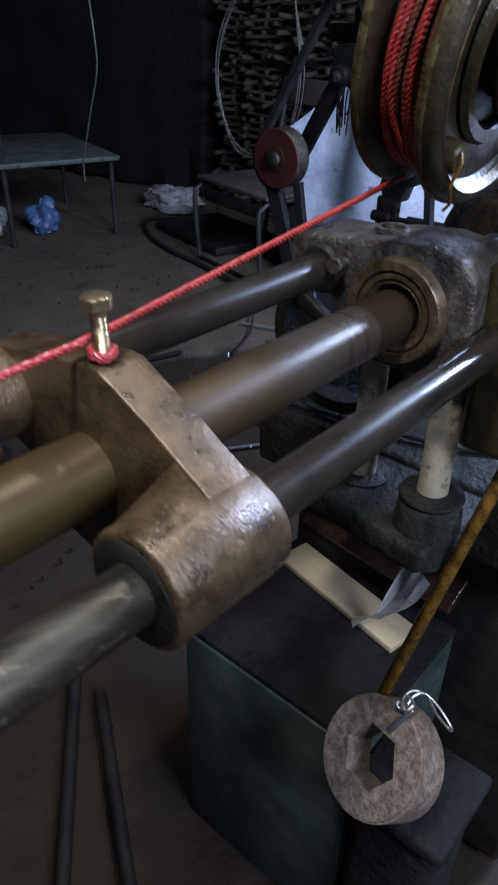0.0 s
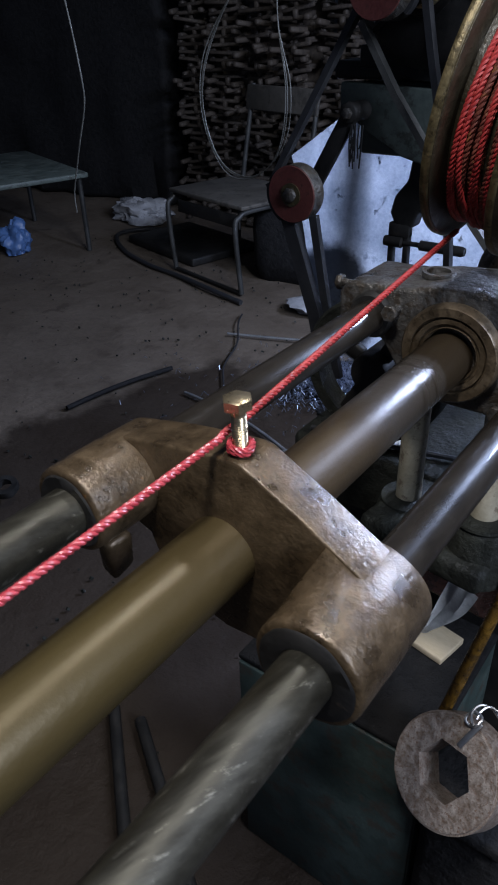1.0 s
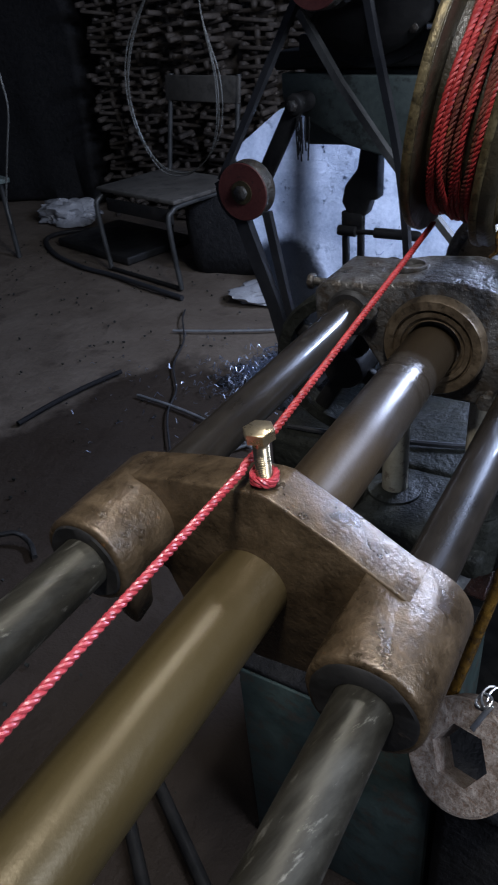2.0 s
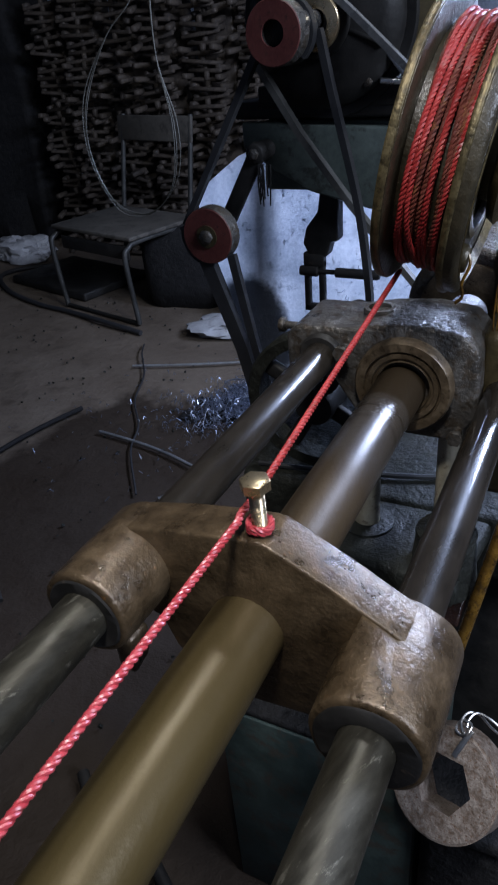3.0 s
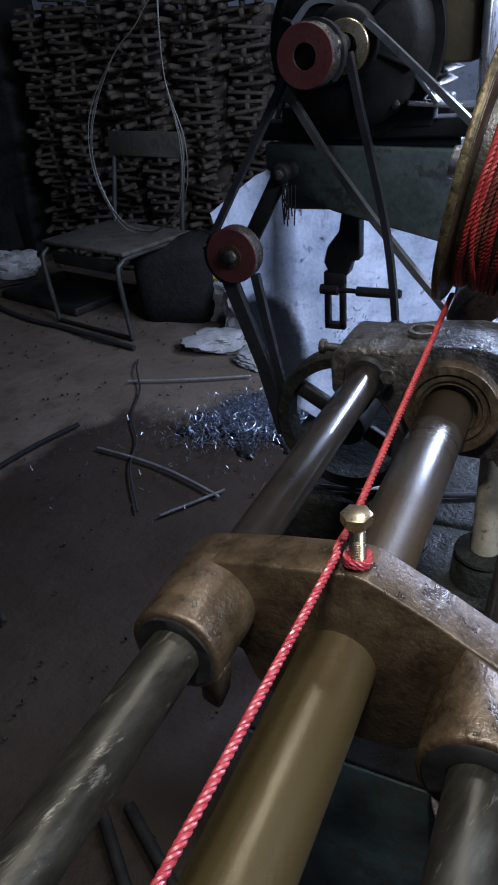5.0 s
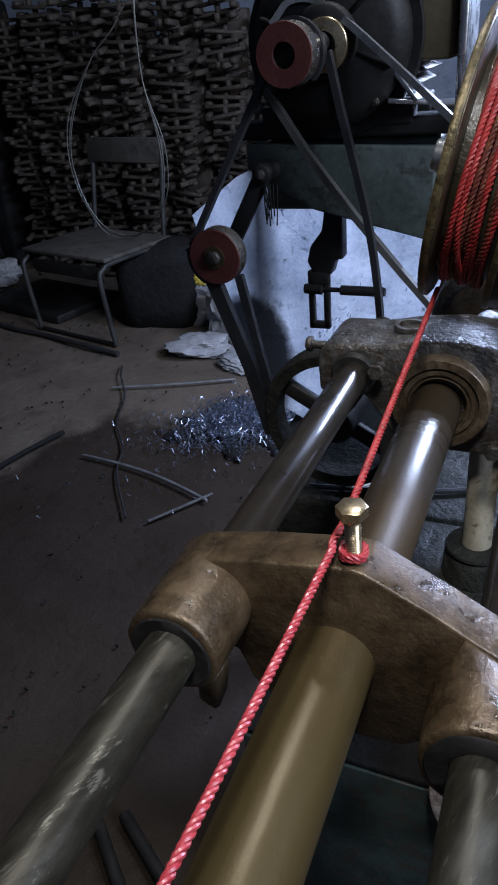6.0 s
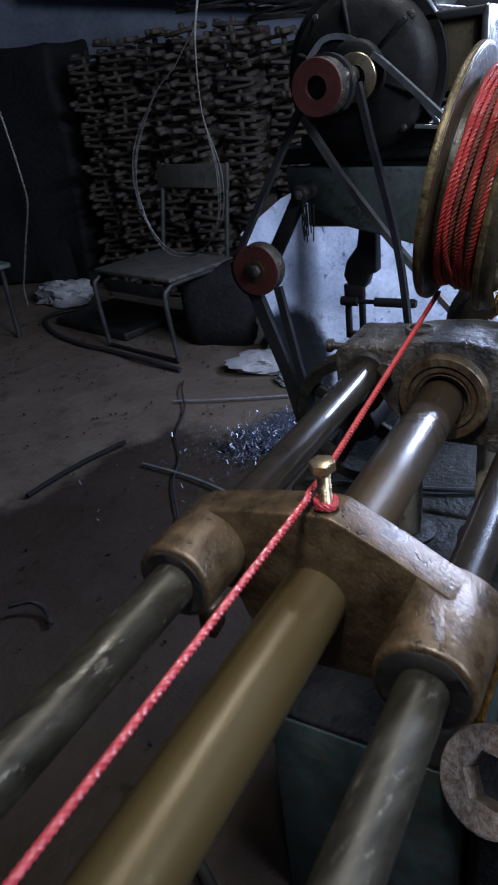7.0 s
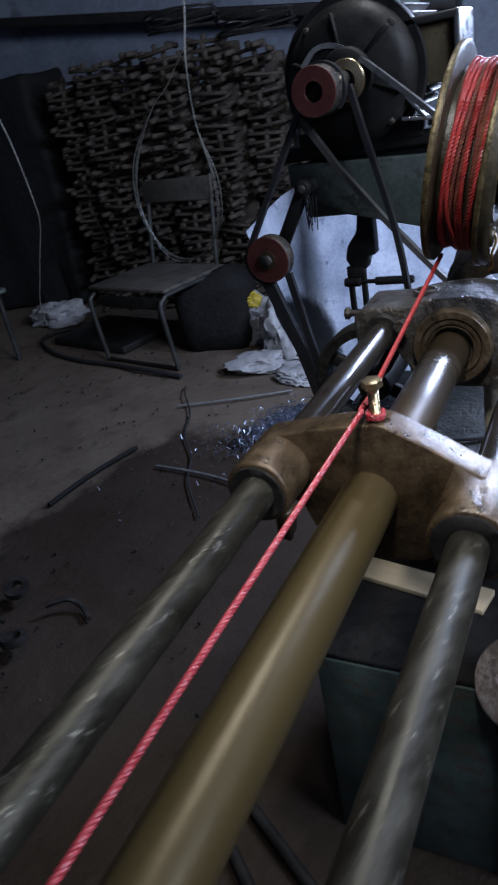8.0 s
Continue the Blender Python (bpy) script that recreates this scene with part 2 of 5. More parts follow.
def dark_ground(m, dark, west, north, skew, spread):
    """Darker ground on one side of two ragged lines."""
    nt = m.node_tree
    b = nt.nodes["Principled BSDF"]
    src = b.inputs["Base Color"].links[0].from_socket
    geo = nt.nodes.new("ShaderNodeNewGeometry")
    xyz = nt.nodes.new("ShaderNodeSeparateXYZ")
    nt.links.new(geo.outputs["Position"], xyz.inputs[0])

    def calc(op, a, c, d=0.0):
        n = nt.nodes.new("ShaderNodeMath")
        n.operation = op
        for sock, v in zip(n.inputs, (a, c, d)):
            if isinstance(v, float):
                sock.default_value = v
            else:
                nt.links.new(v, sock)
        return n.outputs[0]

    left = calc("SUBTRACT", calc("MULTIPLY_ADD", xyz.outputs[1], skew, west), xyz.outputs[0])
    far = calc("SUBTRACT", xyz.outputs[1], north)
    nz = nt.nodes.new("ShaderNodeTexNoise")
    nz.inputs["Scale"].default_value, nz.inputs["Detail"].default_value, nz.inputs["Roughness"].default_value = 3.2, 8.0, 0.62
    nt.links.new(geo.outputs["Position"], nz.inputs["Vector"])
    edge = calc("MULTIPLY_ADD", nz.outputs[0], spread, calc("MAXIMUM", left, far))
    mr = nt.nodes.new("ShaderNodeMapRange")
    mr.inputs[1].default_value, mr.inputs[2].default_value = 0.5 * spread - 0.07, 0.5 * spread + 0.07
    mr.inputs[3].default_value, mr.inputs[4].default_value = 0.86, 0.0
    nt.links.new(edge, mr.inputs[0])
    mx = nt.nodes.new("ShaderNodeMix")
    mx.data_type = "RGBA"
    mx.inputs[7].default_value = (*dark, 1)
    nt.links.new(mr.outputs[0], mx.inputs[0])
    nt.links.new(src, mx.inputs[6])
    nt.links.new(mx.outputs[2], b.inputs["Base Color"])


# darker floor colour round the machine, chosen by position
dark_ground(M_FLOOR, (0.014, 0.008, 0.0045), -2.05, 1.86, 0.22, 0.75)


def rubbed_along(m, stops, y0, y1):
    """Wear along a shaft: (y, colour, roughness) stops, with a ragged shift."""
    nt = m.node_tree
    b = nt.nodes["Principled BSDF"]
    src = b.inputs["Base Color"].links[0].from_socket
    tc = nt.nodes.new("ShaderNodeTexCoord")
    xyz = nt.nodes.new("ShaderNodeSeparateXYZ")
    nt.links.new(tc.outputs["Object"], xyz.inputs[0])
    nz = nt.nodes.new("ShaderNodeTexNoise")
    nz.inputs["Scale"].default_value, nz.inputs["Detail"].default_value = 40.0, 5.0
    nt.links.new(tc.outputs["Object"], nz.inputs["Vector"])
    add = nt.nodes.new("ShaderNodeMath")
    add.operation = "MULTIPLY_ADD"
    add.inputs[1].default_value = 0.012
    nt.links.new(nz.outputs[0], add.inputs[0])
    nt.links.new(xyz.outputs[1], add.inputs[2])
    mr = nt.nodes.new("ShaderNodeMapRange")
    mr.inputs[1].default_value, mr.inputs[2].default_value = y0 + 0.006, y1 + 0.006
    nt.links.new(add.outputs[0], mr.inputs[0])
    cr = nt.nodes.new("ShaderNodeValToRGB")
    el = cr.color_ramp.elements
    while len(el) < len(stops):
        el.new(0.5)
    for e, (y, c, rough) in zip(el, stops):
        e.position = (y - y0) / (y1 - y0)
        e.color = (*c, rough)
    nt.links.new(mr.outputs[0], cr.inputs[0])
    mx = nt.nodes.new("ShaderNodeMix")
    mx.data_type = "RGBA"
    mx.inputs[0].default_value = 0.86
    nt.links.new(src, mx.inputs[6])
    nt.links.new(cr.outputs[0], mx.inputs[7])
    nt.links.new(mx.outputs[2], b.inputs["Base Color"])
    nt.links.new(cr.outputs[1], b.inputs["Roughness"])


BRONZE, BROWN, RUBBED, SCORE, UMBER = (0.066, 0.047, 0.017), (0.040, 0.025, 0.012), (0.056, 0.047, 0.040), (0.022, 0.017, 0.013), (0.022, 0.014, 0.008)
rubbed_along(M_TUBE, [(-0.10, BRONZE, 0.36), (0.00, (0.056, 0.038, 0.015), 0.42), (0.03, (0.050, 0.032, 0.015), 0.44), (0.15, BROWN, 0.50), (0.185, RUBBED, 0.34), (0.235, RUBBED, 0.28), (0.238, SCORE, 0.34), (0.241, RUBBED, 0.28), (0.258, RUBBED, 0.26), (0.261, SCORE, 0.34), (0.264, RUBBED, 0.26), (0.280, RUBBED, 0.28), (0.284, UMBER, 0.48), (0.38, UMBER, 0.5)], -0.3, 0.4)
# dark smudge in the sheet's lower left corner
dark_patch(M_SHEET, (0.06, 0.065, 0.075), (-0.45, 0.87, 0.77), (0.085, 0.5, 0.13), 16)
_nt.links.new(_nt.nodes["Principled BSDF"].inputs["Base Color"].links[0].from_socket, _tr.inputs[0])


# ---- mesh helpers ----
def box_bm(size, at=(0, 0, 0), bevel=0.0, segs=2, turn=None):
    bm = bmesh.new()
    bmesh.ops.create_cube(bm, size=1)
    bmesh.ops.scale(bm, vec=size, verts=bm.verts)
    if bevel:
        bmesh.ops.bevel(bm, geom=bm.edges[:], offset=bevel, segments=segs, affect="EDGES", profile=0.5)
    if turn:
        bmesh.ops.transform(bm, matrix=turn, verts=bm.verts)
    bmesh.ops.translate(bm, vec=at, verts=bm.verts)
    return bm


def lathe_bm(profile, segs=48, closed=True):
    """Turn a profile of (radius, height) about z."""
    bm = bmesh.new()
    rings = []
    for r, h in profile:
        rings.append([bm.verts.new((r * math.cos(2 * math.pi * i / segs), r * math.sin(2 * math.pi * i / segs), h)) for i in range(segs)])
    for a, b in zip(rings, rings[1:]):
        for i in range(segs):
            bm.faces.new((a[i], a[(i + 1) % segs], b[(i + 1) % segs], b[i]))
    if closed:
        bm.faces.new(rings[0][::-1])
        bm.faces.new(rings[-1])
    for f in bm.faces:
        f.smooth = len(f.verts) == 4
    return bm


def ring_bm(profile, segs=48):
    """Turn a closed profile about z: a hollow body."""
    bm = lathe_bm([*profile, profile[0]], segs, False)
    bmesh.ops.remove_doubles(bm, verts=bm.verts, dist=1e-7)
    bmesh.ops.recalc_face_normals(bm, faces=bm.faces)
    return bm


def prism_bm(outline, depth, bevel=0.0, segs=2):
    """An outline in x and z, extruded along y about its middle."""
    bm = bmesh.new()
    a = [bm.verts.new((x, -depth / 2, z)) for x, z in outline]
    b = [bm.verts.new((x, depth / 2, z)) for x, z in outline]
    n = len(a)
    bm.faces.new(a)
    bm.faces.new(b[::-1])
    for i in range(n):
        bm.faces.new((a[i], b[i], b[(i + 1) % n], a[(i + 1) % n]))
    bmesh.ops.recalc_face_normals(bm, faces=bm.faces)
    if bevel:
        bmesh.ops.bevel(bm, geom=bm.edges[:], offset=bevel, segments=segs, affect="EDGES", profile=0.5)
    return bm


def tube_bm(points, radius, segs=8, taper=None):
    """A tube along points."""
    pts = [Vector(p) for p in points]
    bm = bmesh.new()
    rings = []
    side = None
    for i, p in enumerate(pts):
        d = (pts[min(i + 1, len(pts) - 1)] - pts[max(i - 1, 0)]).normalized()
        if side is None:
            side = d.orthogonal().normalized()
        side = (side - d * side.dot(d)).normalized()
        up = d.cross(side)
        r = radius if taper is None else radius * taper[i]
        rings.append([bm.verts.new(p + r * (math.cos(2 * math.pi * k / segs) * side + math.sin(2 * math.pi * k / segs) * up)) for k in range(segs)])
    for a, b in zip(rings, rings[1:]):
        for k in range(segs):
            bm.faces.new((a[k], a[(k + 1) % segs], b[(k + 1) % segs], b[k])).smooth = True
    bm.faces.new(rings[0][::-1])
    bm.faces.new(rings[-1])
    return bm


def curve_pts(points, steps=8):
    """A smooth line through points."""
    p = [Vector(q) for q in points]
    p = [2 * p[0] - p[1], *p, 2 * p[-1] - p[-2]]
    out = []
    for i in range(1, len(p) - 2):
        for s in range(steps):
            t = s / steps
            a, b, c, d = p[i - 1], p[i], p[i + 1], p[i + 2]
            out.append(0.5 * (2 * b + (c - a) * t + (2 * a - 5 * b + 4 * c - d) * t * t + (3 * b - a - 3 * c + d) * t ** 3))
    return [*out, p[-2]]


def join_bm(*parts):
    """One bmesh out of several."""
    bm = parts[0]
    for other in parts[1:]:
        me = bpy.data.meshes.new("joined")
        other.to_mesh(me)
        other.free()
        bm.from_mesh(me)
        bpy.data.meshes.remove(me)
    return bm


def moved(bm, m):
    bmesh.ops.transform(bm, matrix=m, verts=bm.verts)
    return bm


def along_y(bm):
    """Lay a body turned about z along +y."""
    return moved(bm, pose(0, 0, 0, -90, 0, 0))


def along_x(bm):
    return moved(bm, pose(0, 0, 0, 0, 90, 0))


def roughen(bm, amount, scale, seed=0.0):
    for v in bm.verts:
        v.co += amount * Vector(noise.noise_vector(v.co * scale + Vector((seed, seed, 0))))
    return bm


def mesh_of(name, bm, material, smooth=False):
    me = bpy.data.meshes.new(name)
    if smooth:
        for f in bm.faces:
            f.smooth = True
    bm.to_mesh(me)
    bm.free()
    me.set_sharp_from_angle(angle=radians(50))
    me.materials.append(material)
    return me


def part(name, bm, material, parent, label="", smooth=False):
    ob = new(name, mesh_of(name, bm, material, smooth))
    ob.parent = parent
    return tagged(ob, label)


def thing(name, m, label, category, group="", kind=""):
    ob = new(name)
    ob.empty_display_size = 0.05
    ob.matrix_basis = m
    return tagged(ob, label, category, group, kind)


def solid(name, bm, material, m, label, category, group="", kind="", smooth=False):
    ob = new(name, mesh_of(name, bm, material, smooth))
    ob.matrix_basis = m
    return tagged(ob, label, category, group, kind)


# ---- the hall ----
def hall():
    bm = bmesh.new()
    bmesh.ops.create_grid(bm, x_segments=60, y_segments=60, size=6.5)
    roughen(bm, 0.006, 1.7)
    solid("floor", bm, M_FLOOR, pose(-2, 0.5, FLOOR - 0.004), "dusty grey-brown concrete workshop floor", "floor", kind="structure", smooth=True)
    x0, x1, top = -8.0, 3.6, 4.3
    for nm, sz, at in (("wall_north", (x1 - x0, 0.24, top), ((x0 + x1) / 2, 4.5, top / 2)), ("wall_south", (x1 - x0, 0.24, top), ((x0 + x1) / 2, -4.2, top / 2)), ("wall_west", (0.24, 8.46, top), (x0 + 0.12, 0.15, top / 2))):
        solid(nm, box_bm(sz, (at[0], at[1], at[2] + FLOOR)), M_WALL, pose(0, 0, 0), "blue-grey limewashed wall, patchy and sooty", "wall", kind="structure")
    solid("ceiling", box_bm((x1 - x0, 9.0, 0.15), ((x0 + x1) / 2, 0.15, top + 0.08)), M_CEIL, pose(0, 0, 0), "dark sooty ceiling", "ceiling", kind="structure")
    bms = []
    for a, b, c, d in ((-4.08, -1.25, FLOOR, top + FLOOR), (0.35, 4.38, FLOOR, top + FLOOR), (-1.25, 0.35, FLOOR, 2.5), (-1.25, 0.35, 3.7, top + FLOOR)):
        bms.append(box_bm((0.24, b - a, d - c), (x1 - 0.12, (a + b) / 2, (c + d) / 2)))
    solid("wall_east", join_bm(*bms), M_WALL, pose(0, 0, 0), "plain limewashed wall with a high opening", "wall", kind="structure")
    # unseen opening, added where the side fill comes in
    w = thing("added_window", pose(x1 - 0.12, -0.45, 3.1), "high plain window opening with a steel frame, added out of view for fill light", "window", kind="structure")
    for nm, sz, at in (("frame", (0.06, 1.6, 0.04), (0, 0, 0.58)), ("frame", (0.06, 1.6, 0.04), (0, 0, -0.58)), ("frame", (0.06, 0.04, 1.12), (0, 0.78, 0)), ("frame", (0.06, 0.04, 1.12), (0, -0.78, 0))):
        part(nm, box_bm(sz, at, 0.004), M_TUBING, w)
    lamp = thing("tube_lamp", look(TUBE_AT, TUBE_AIM), "white steel tube lamp hung from the ceiling", "lamp")
    part("housing", box_bm((0.72, 0.28, 0.05), (0, 0, 0.045), 0.008), M_BAG, lamp)
    for x in (-0.355, 0.355):
        part("end_cap", box_bm((0.02, 0.28, 0.07), (x, 0, 0.03), 0.004), M_BLACK, lamp)
    inv = look(TUBE_AT, TUBE_AIM).inverted()
    for x in (-0.25, 0.25):
        part("cord", tube_bm([inv @ Vector((TUBE_AT[0] + x, TUBE_AT[1] + 0.03, TUBE_AT[2] + 0.06)), inv @ Vector((TUBE_AT[0] + x, TUBE_AT[1] + 0.03, top))], 0.004, 6), M_RUBBER, lamp)
    # added fixture round the highlight lamp, out of view
    pend = thing("added_pendant", pose(*PENDANT), "enamelled steel pendant lamp on a cord, added out of view", "lamp")
    part("shade", ring_bm([(0.030, 0.10), (0.150, 0.03), (0.152, 0.026), (0.148, 0.026), (0.030, 0.094)], 36), M_TUBING, pend)
    part("socket", lathe_bm([(0.022, 0.07), (0.024, 0.075), (0.024, 0.13), (0.010, 0.14)], 20), M_BLACK, pend)
    part("cord", tube_bm([(0, 0, 0.13), (0, 0, top - PENDANT[2])], 0.004, 6), M_RUBBER, pend)
    # dark beam along the wall
    solid("wall_plank", box_bm((3.4, 0.22, 0.07), (0, 0, 0), 0.01), M_BLACK, pose(-2.4, 4.28, 1.80, 0, 9, 0), "dark sagging plank along the wall", "plank")


hall()


# ---- the slide: shafts and carriage ----
LEFT, MID, RIGHT = (-0.093, 1.010), (-0.008, 0.984), (0.086, 0.977)


def length_bm(xz, y0, y1, r):
    return moved(along_y(lathe_bm([(r, y0), (r, y1)], 64)), pose(xz[0], 0, xz[1]))


def guide_rod(xz, y1):
    g = thing("guide_rod", pose(0, 0, 0), "scuffed steel guide rod, oily black behind the carriage", "rod", "guide rods")
    part("bright_length", length_bm(xz, -1.3, -0.002, 0.0168), M_ROD, g, "scuffed bright steel")
    part("oily_length", length_bm(xz, -0.002, y1, 0.0166), M_OILROD, g, "wet black oil film")


guide_rod(LEFT, 0.47)
guide_rod(RIGHT, 0.62)
drive = thing("drive_shaft", pose(0, 0, 0), "brown oil-filmed drive shaft with a bright worn band", "shaft")
part("barrel", length_bm(MID, -1.3, 0.183, 0.0255), M_TUBE, drive)
part("worn_band", length_bm(MID, 0.183, 0.284, 0.0255), M_TUBE, drive, "rubbed bright band")
part("journal", length_bm(MID, 0.284, 0.52, 0.0253), M_TUBE, drive, "dark umber oiled end")


def carriage():
    c = thing("carriage", pose(0, 0, 0), "brown oily cast-iron carriage bridging two guide rods", "machine carriage")
    outline = [(-0.127, 0.996), (-0.125, 1.016), (-0.117, 1.030), (-0.102, 1.0385), (-0.056, 1.0480), (-0.022, 1.0540), (0.004, 1.0565), (0.011, 1.056), (0.030, 1.0455), (0.052, 1.0345), (0.080, 1.0180), (0.102, 1.0060), (0.115, 0.992), (0.119, 0.974),
               (0.112, 0.952), (0.085, 0.940), (0.052, 0.930), (0.036, 0.918), (-0.010, 0.915), (-0.045, 0.925), (-0.066, 0.945), (-0.075, 0.968), (-0.095, 0.976), (-0.116, 0.978)]
    bm = prism_bm(outline, 0.033, 0.0022, 3)
    roughen(bm, 0.0007, 60)
    part("body", moved(bm, pose(0, 0.0085, 0)), M_CAST, c, "", True)
    # bosses: sleeves close round the rods
    for xz, r, y0, y1 in ((LEFT, 0.0305, -0.057, 0.024), (RIGHT, 0.0345, -0.055, 0.030)):
        prof = [(0.0172, y0 + 0.004), (0.0180, y0 + 0.001), (0.0195, y0), (r - 0.0030, y0 - 0.0005), (r - 0.0008, y0 + 0.0006), (r, y0 + 0.003), (r + 0.0006, (y0 + y1) / 2), (r, y1 - 0.004), (r - 0.004, y1), (0.0172, y1)]
        bm = along_y(ring_bm(prof, 48))
        roughen(bm, 0.0010, 50, 3.0)
        part("boss", moved(bm, pose(xz[0], 0, xz[1])), M_CAST, c, "", True)
        # thin black ring that darkens the boss's front face
        dark_face = along_y(ring_bm([(0.0171, y0 - 0.0008), (r - 0.0052, y0 - 0.0018), (r - 0.0040, y0 - 0.0006), (0.0171, y0 + 0.0012)], 48))
        part("dark_ring", moved(roughen(dark_face, 0.0005, 90), pose(xz[0], 0, xz[1])), M_BLACK, c, "thin black ring on the boss front, round the rod", True)
    # shoulders: each boss runs out into the plate
    for xz, r, y0, cuts in ((LEFT, 0.0295, -0.052, ((-0.100, 1.0385),)), (RIGHT, 0.0335, -0.050, ((0.068, 1.0245), (0.080, 1.0170)))):
        sh = bmesh.new()
        for k in range(28):
            a = 2 * math.pi * k / 28
            for y, rr in ((y0, r), (0.018, r - 0.004)):
                sh.verts.new((xz[0] + rr * math.cos(a), y, xz[1] + rr * math.sin(a)))
        for x, z in cuts:
            sh.verts.new((x, -0.0080, z - 0.0012))
        bmesh.ops.convex_hull(sh, input=sh.verts)
        loose = [v for v in sh.verts if not v.link_faces]
        bmesh.ops.delete(sh, geom=loose, context="VERTS")
        part("shoulder", sh, M_CAST, c, "", True)
    bm = box_bm((0.014, 0.020, 0.034), (0, 0, 0), 0.004)
    part("foot", moved(roughen(bm, 0.002, 60), pose(-0.080, -0.036, 0.968, 6, 8, 0)), M_CAST, c)
    return c


carriage()


def hex_bolt():
    b = thing("hex_bolt", pose(0.002, 0.003, 1.0560, 1.5, -1.0, 0), "yellow zinc-plated hex bolt standing in the carriage top", "bolt")
    hexa = []
    for r, h in ((0.0080, 0.0), (0.0092, 0.0005), (0.0092, 0.0066), (0.0080, 0.0074)):
        hexa.append((r, h))
    bm = lathe_bm(hexa, 6)
    for f in bm.faces:
        f.smooth = False
    part("head", moved(bm, pose(0, 0, 0.0312, 0, 0, 12)), M_BOLT, b)
    prof = []
    z = -0.012
    while z < 0.0325:
        prof += [(0.0042, z), (0.0048, z + 0.0005), (0.0042, z + 0.0010)] if z < 0.027 else [(0.0047, z)]
        z += 0.0012 if z < 0.027 else 0.003
    part("threaded_shank", lathe_bm(prof, 24), M_BOLT, b)


hex_bolt()


# ---- rope ----
def strands(path, r, lay, phase, step):
    """Three strands laid about a path: points every step metres."""
    p = [Vector(q) for q in path]
    s = [0.0]
    for a, b in zip(p, p[1:]):
        s.append(s[-1] + (b - a).length)
    n = max(8, int(s[-1] / step))
    pts = []
    j = 0
    for i in range(n + 1):
        d = s[-1] * i / n
        while j < len(s) - 2 and s[j + 1] < d:
            j += 1
        t = (d - s[j]) / (s[j + 1] - s[j])
        pts.append((p[j].lerp(p[j + 1], t), d))
    out = []
    side = None
    frames = []
    for i, (q, d) in enumerate(pts):
        tang = (pts[min(i + 1, n)][0] - pts[max(i - 1, 0)][0]).normalized()
        if side is None:
            side = tang.orthogonal().normalized()
        side = (side - tang * side.dot(tang)).normalized()
        frames.append((q, d, side, tang.cross(side)))
    for k in range(3):
        out.append([q + 0.52 * r * (math.cos(a) * u + math.sin(a) * v) for q, d, u, v in frames for a in (2 * math.pi * (d / lay + k / 3) + phase,)])
    return out


DRUM = pose(0.027, 0.352, 1.211, 0, 11, 0)


def rope():
    r = 0.0025
    ro = thing("rope", pose(0, 0, 0), "taut red three-strand nylon rope tied round the bolt", "rope")
    knot = Vector((-0.0085, -0.004, 1.0660))
    near = [knot + Vector((-0.038, -1.0, -0.070)) * d for d in (1.0, 0.7, 0.4, 0.2, 0.1, 0.0)]
    for st in strands(near + [(-0.0105, 0.003, 1.0662)], r, 0.0120, 0.0, 0.0013):
        part("strand", tube_bm(st, r * 0.53, 7), M_ROPE, ro)
    far = [(-0.0105, 0.003, 1.0662), (-0.008, 0.02, 1.069), (-0.0105, 0.335, 1.1085)]
    for st in strands(far, r, 0.0120, 1.0, 0.0013):
        part("strand", tube_bm(st, r * 0.53, 7), M_ROPE_OLD, ro)
    # the turns round the bolt
    coil = []
    for i in range(60):
        a = 2 * math.pi * i / 26 + 2.5
        coil.append((0.002 + 0.0068 * math.cos(a), 0.003 + 0.0068 * math.sin(a), 1.0592 + 0.0050 * i / 60 + 0.0008 * math.sin(3 * a)))
    for st in strands(coil, r * 0.80, 0.012, 0.0, 0.0013):
        part("knot_strand", tube_bm(st, r * 0.45, 6), M_ROPE, ro)
    # wound on the drum
    rng = random.Random(5)
    for layer, rad, count in ((0, 0.0930, 9), (1, 0.0972, 8)):
        for i in range(count):
            x = -0.0140 + 0.0325 * (i + (0.3 if layer else 0.0)) / (count - 0.7)
            path = []
            wob, ph = rng.uniform(0.0015, 0.0042), rng.uniform(0, 6.28)
            cross = 0.010 if layer and i == 2 else 0.0
            for k in range(97):
                a = 2 * math.pi * k / 96
                rr = rad + 0.0012 * math.sin(2 * a + ph) + (0.003 if cross else 0.0) * math.exp(-((a - 3.9) / 0.6) ** 2)
                path.append(DRUM @ Vector((x + wob * math.sin(a + ph) + 0.001 * math.sin(3 * a + ph) + cross * math.exp(-((a - 4.1) / 0.45) ** 2), rr * math.cos(a), rr * math.sin(a))))
            stuff = M_ROPE_DIRT if layer == 0 or i in (3, 6) else M_ROPE_OLD
            for st in strands(path, r, 0.0125, ph, 0.0022):
                part("coil_strand", tube_bm(st, r * 0.53, 5), stuff, ro)


rope()


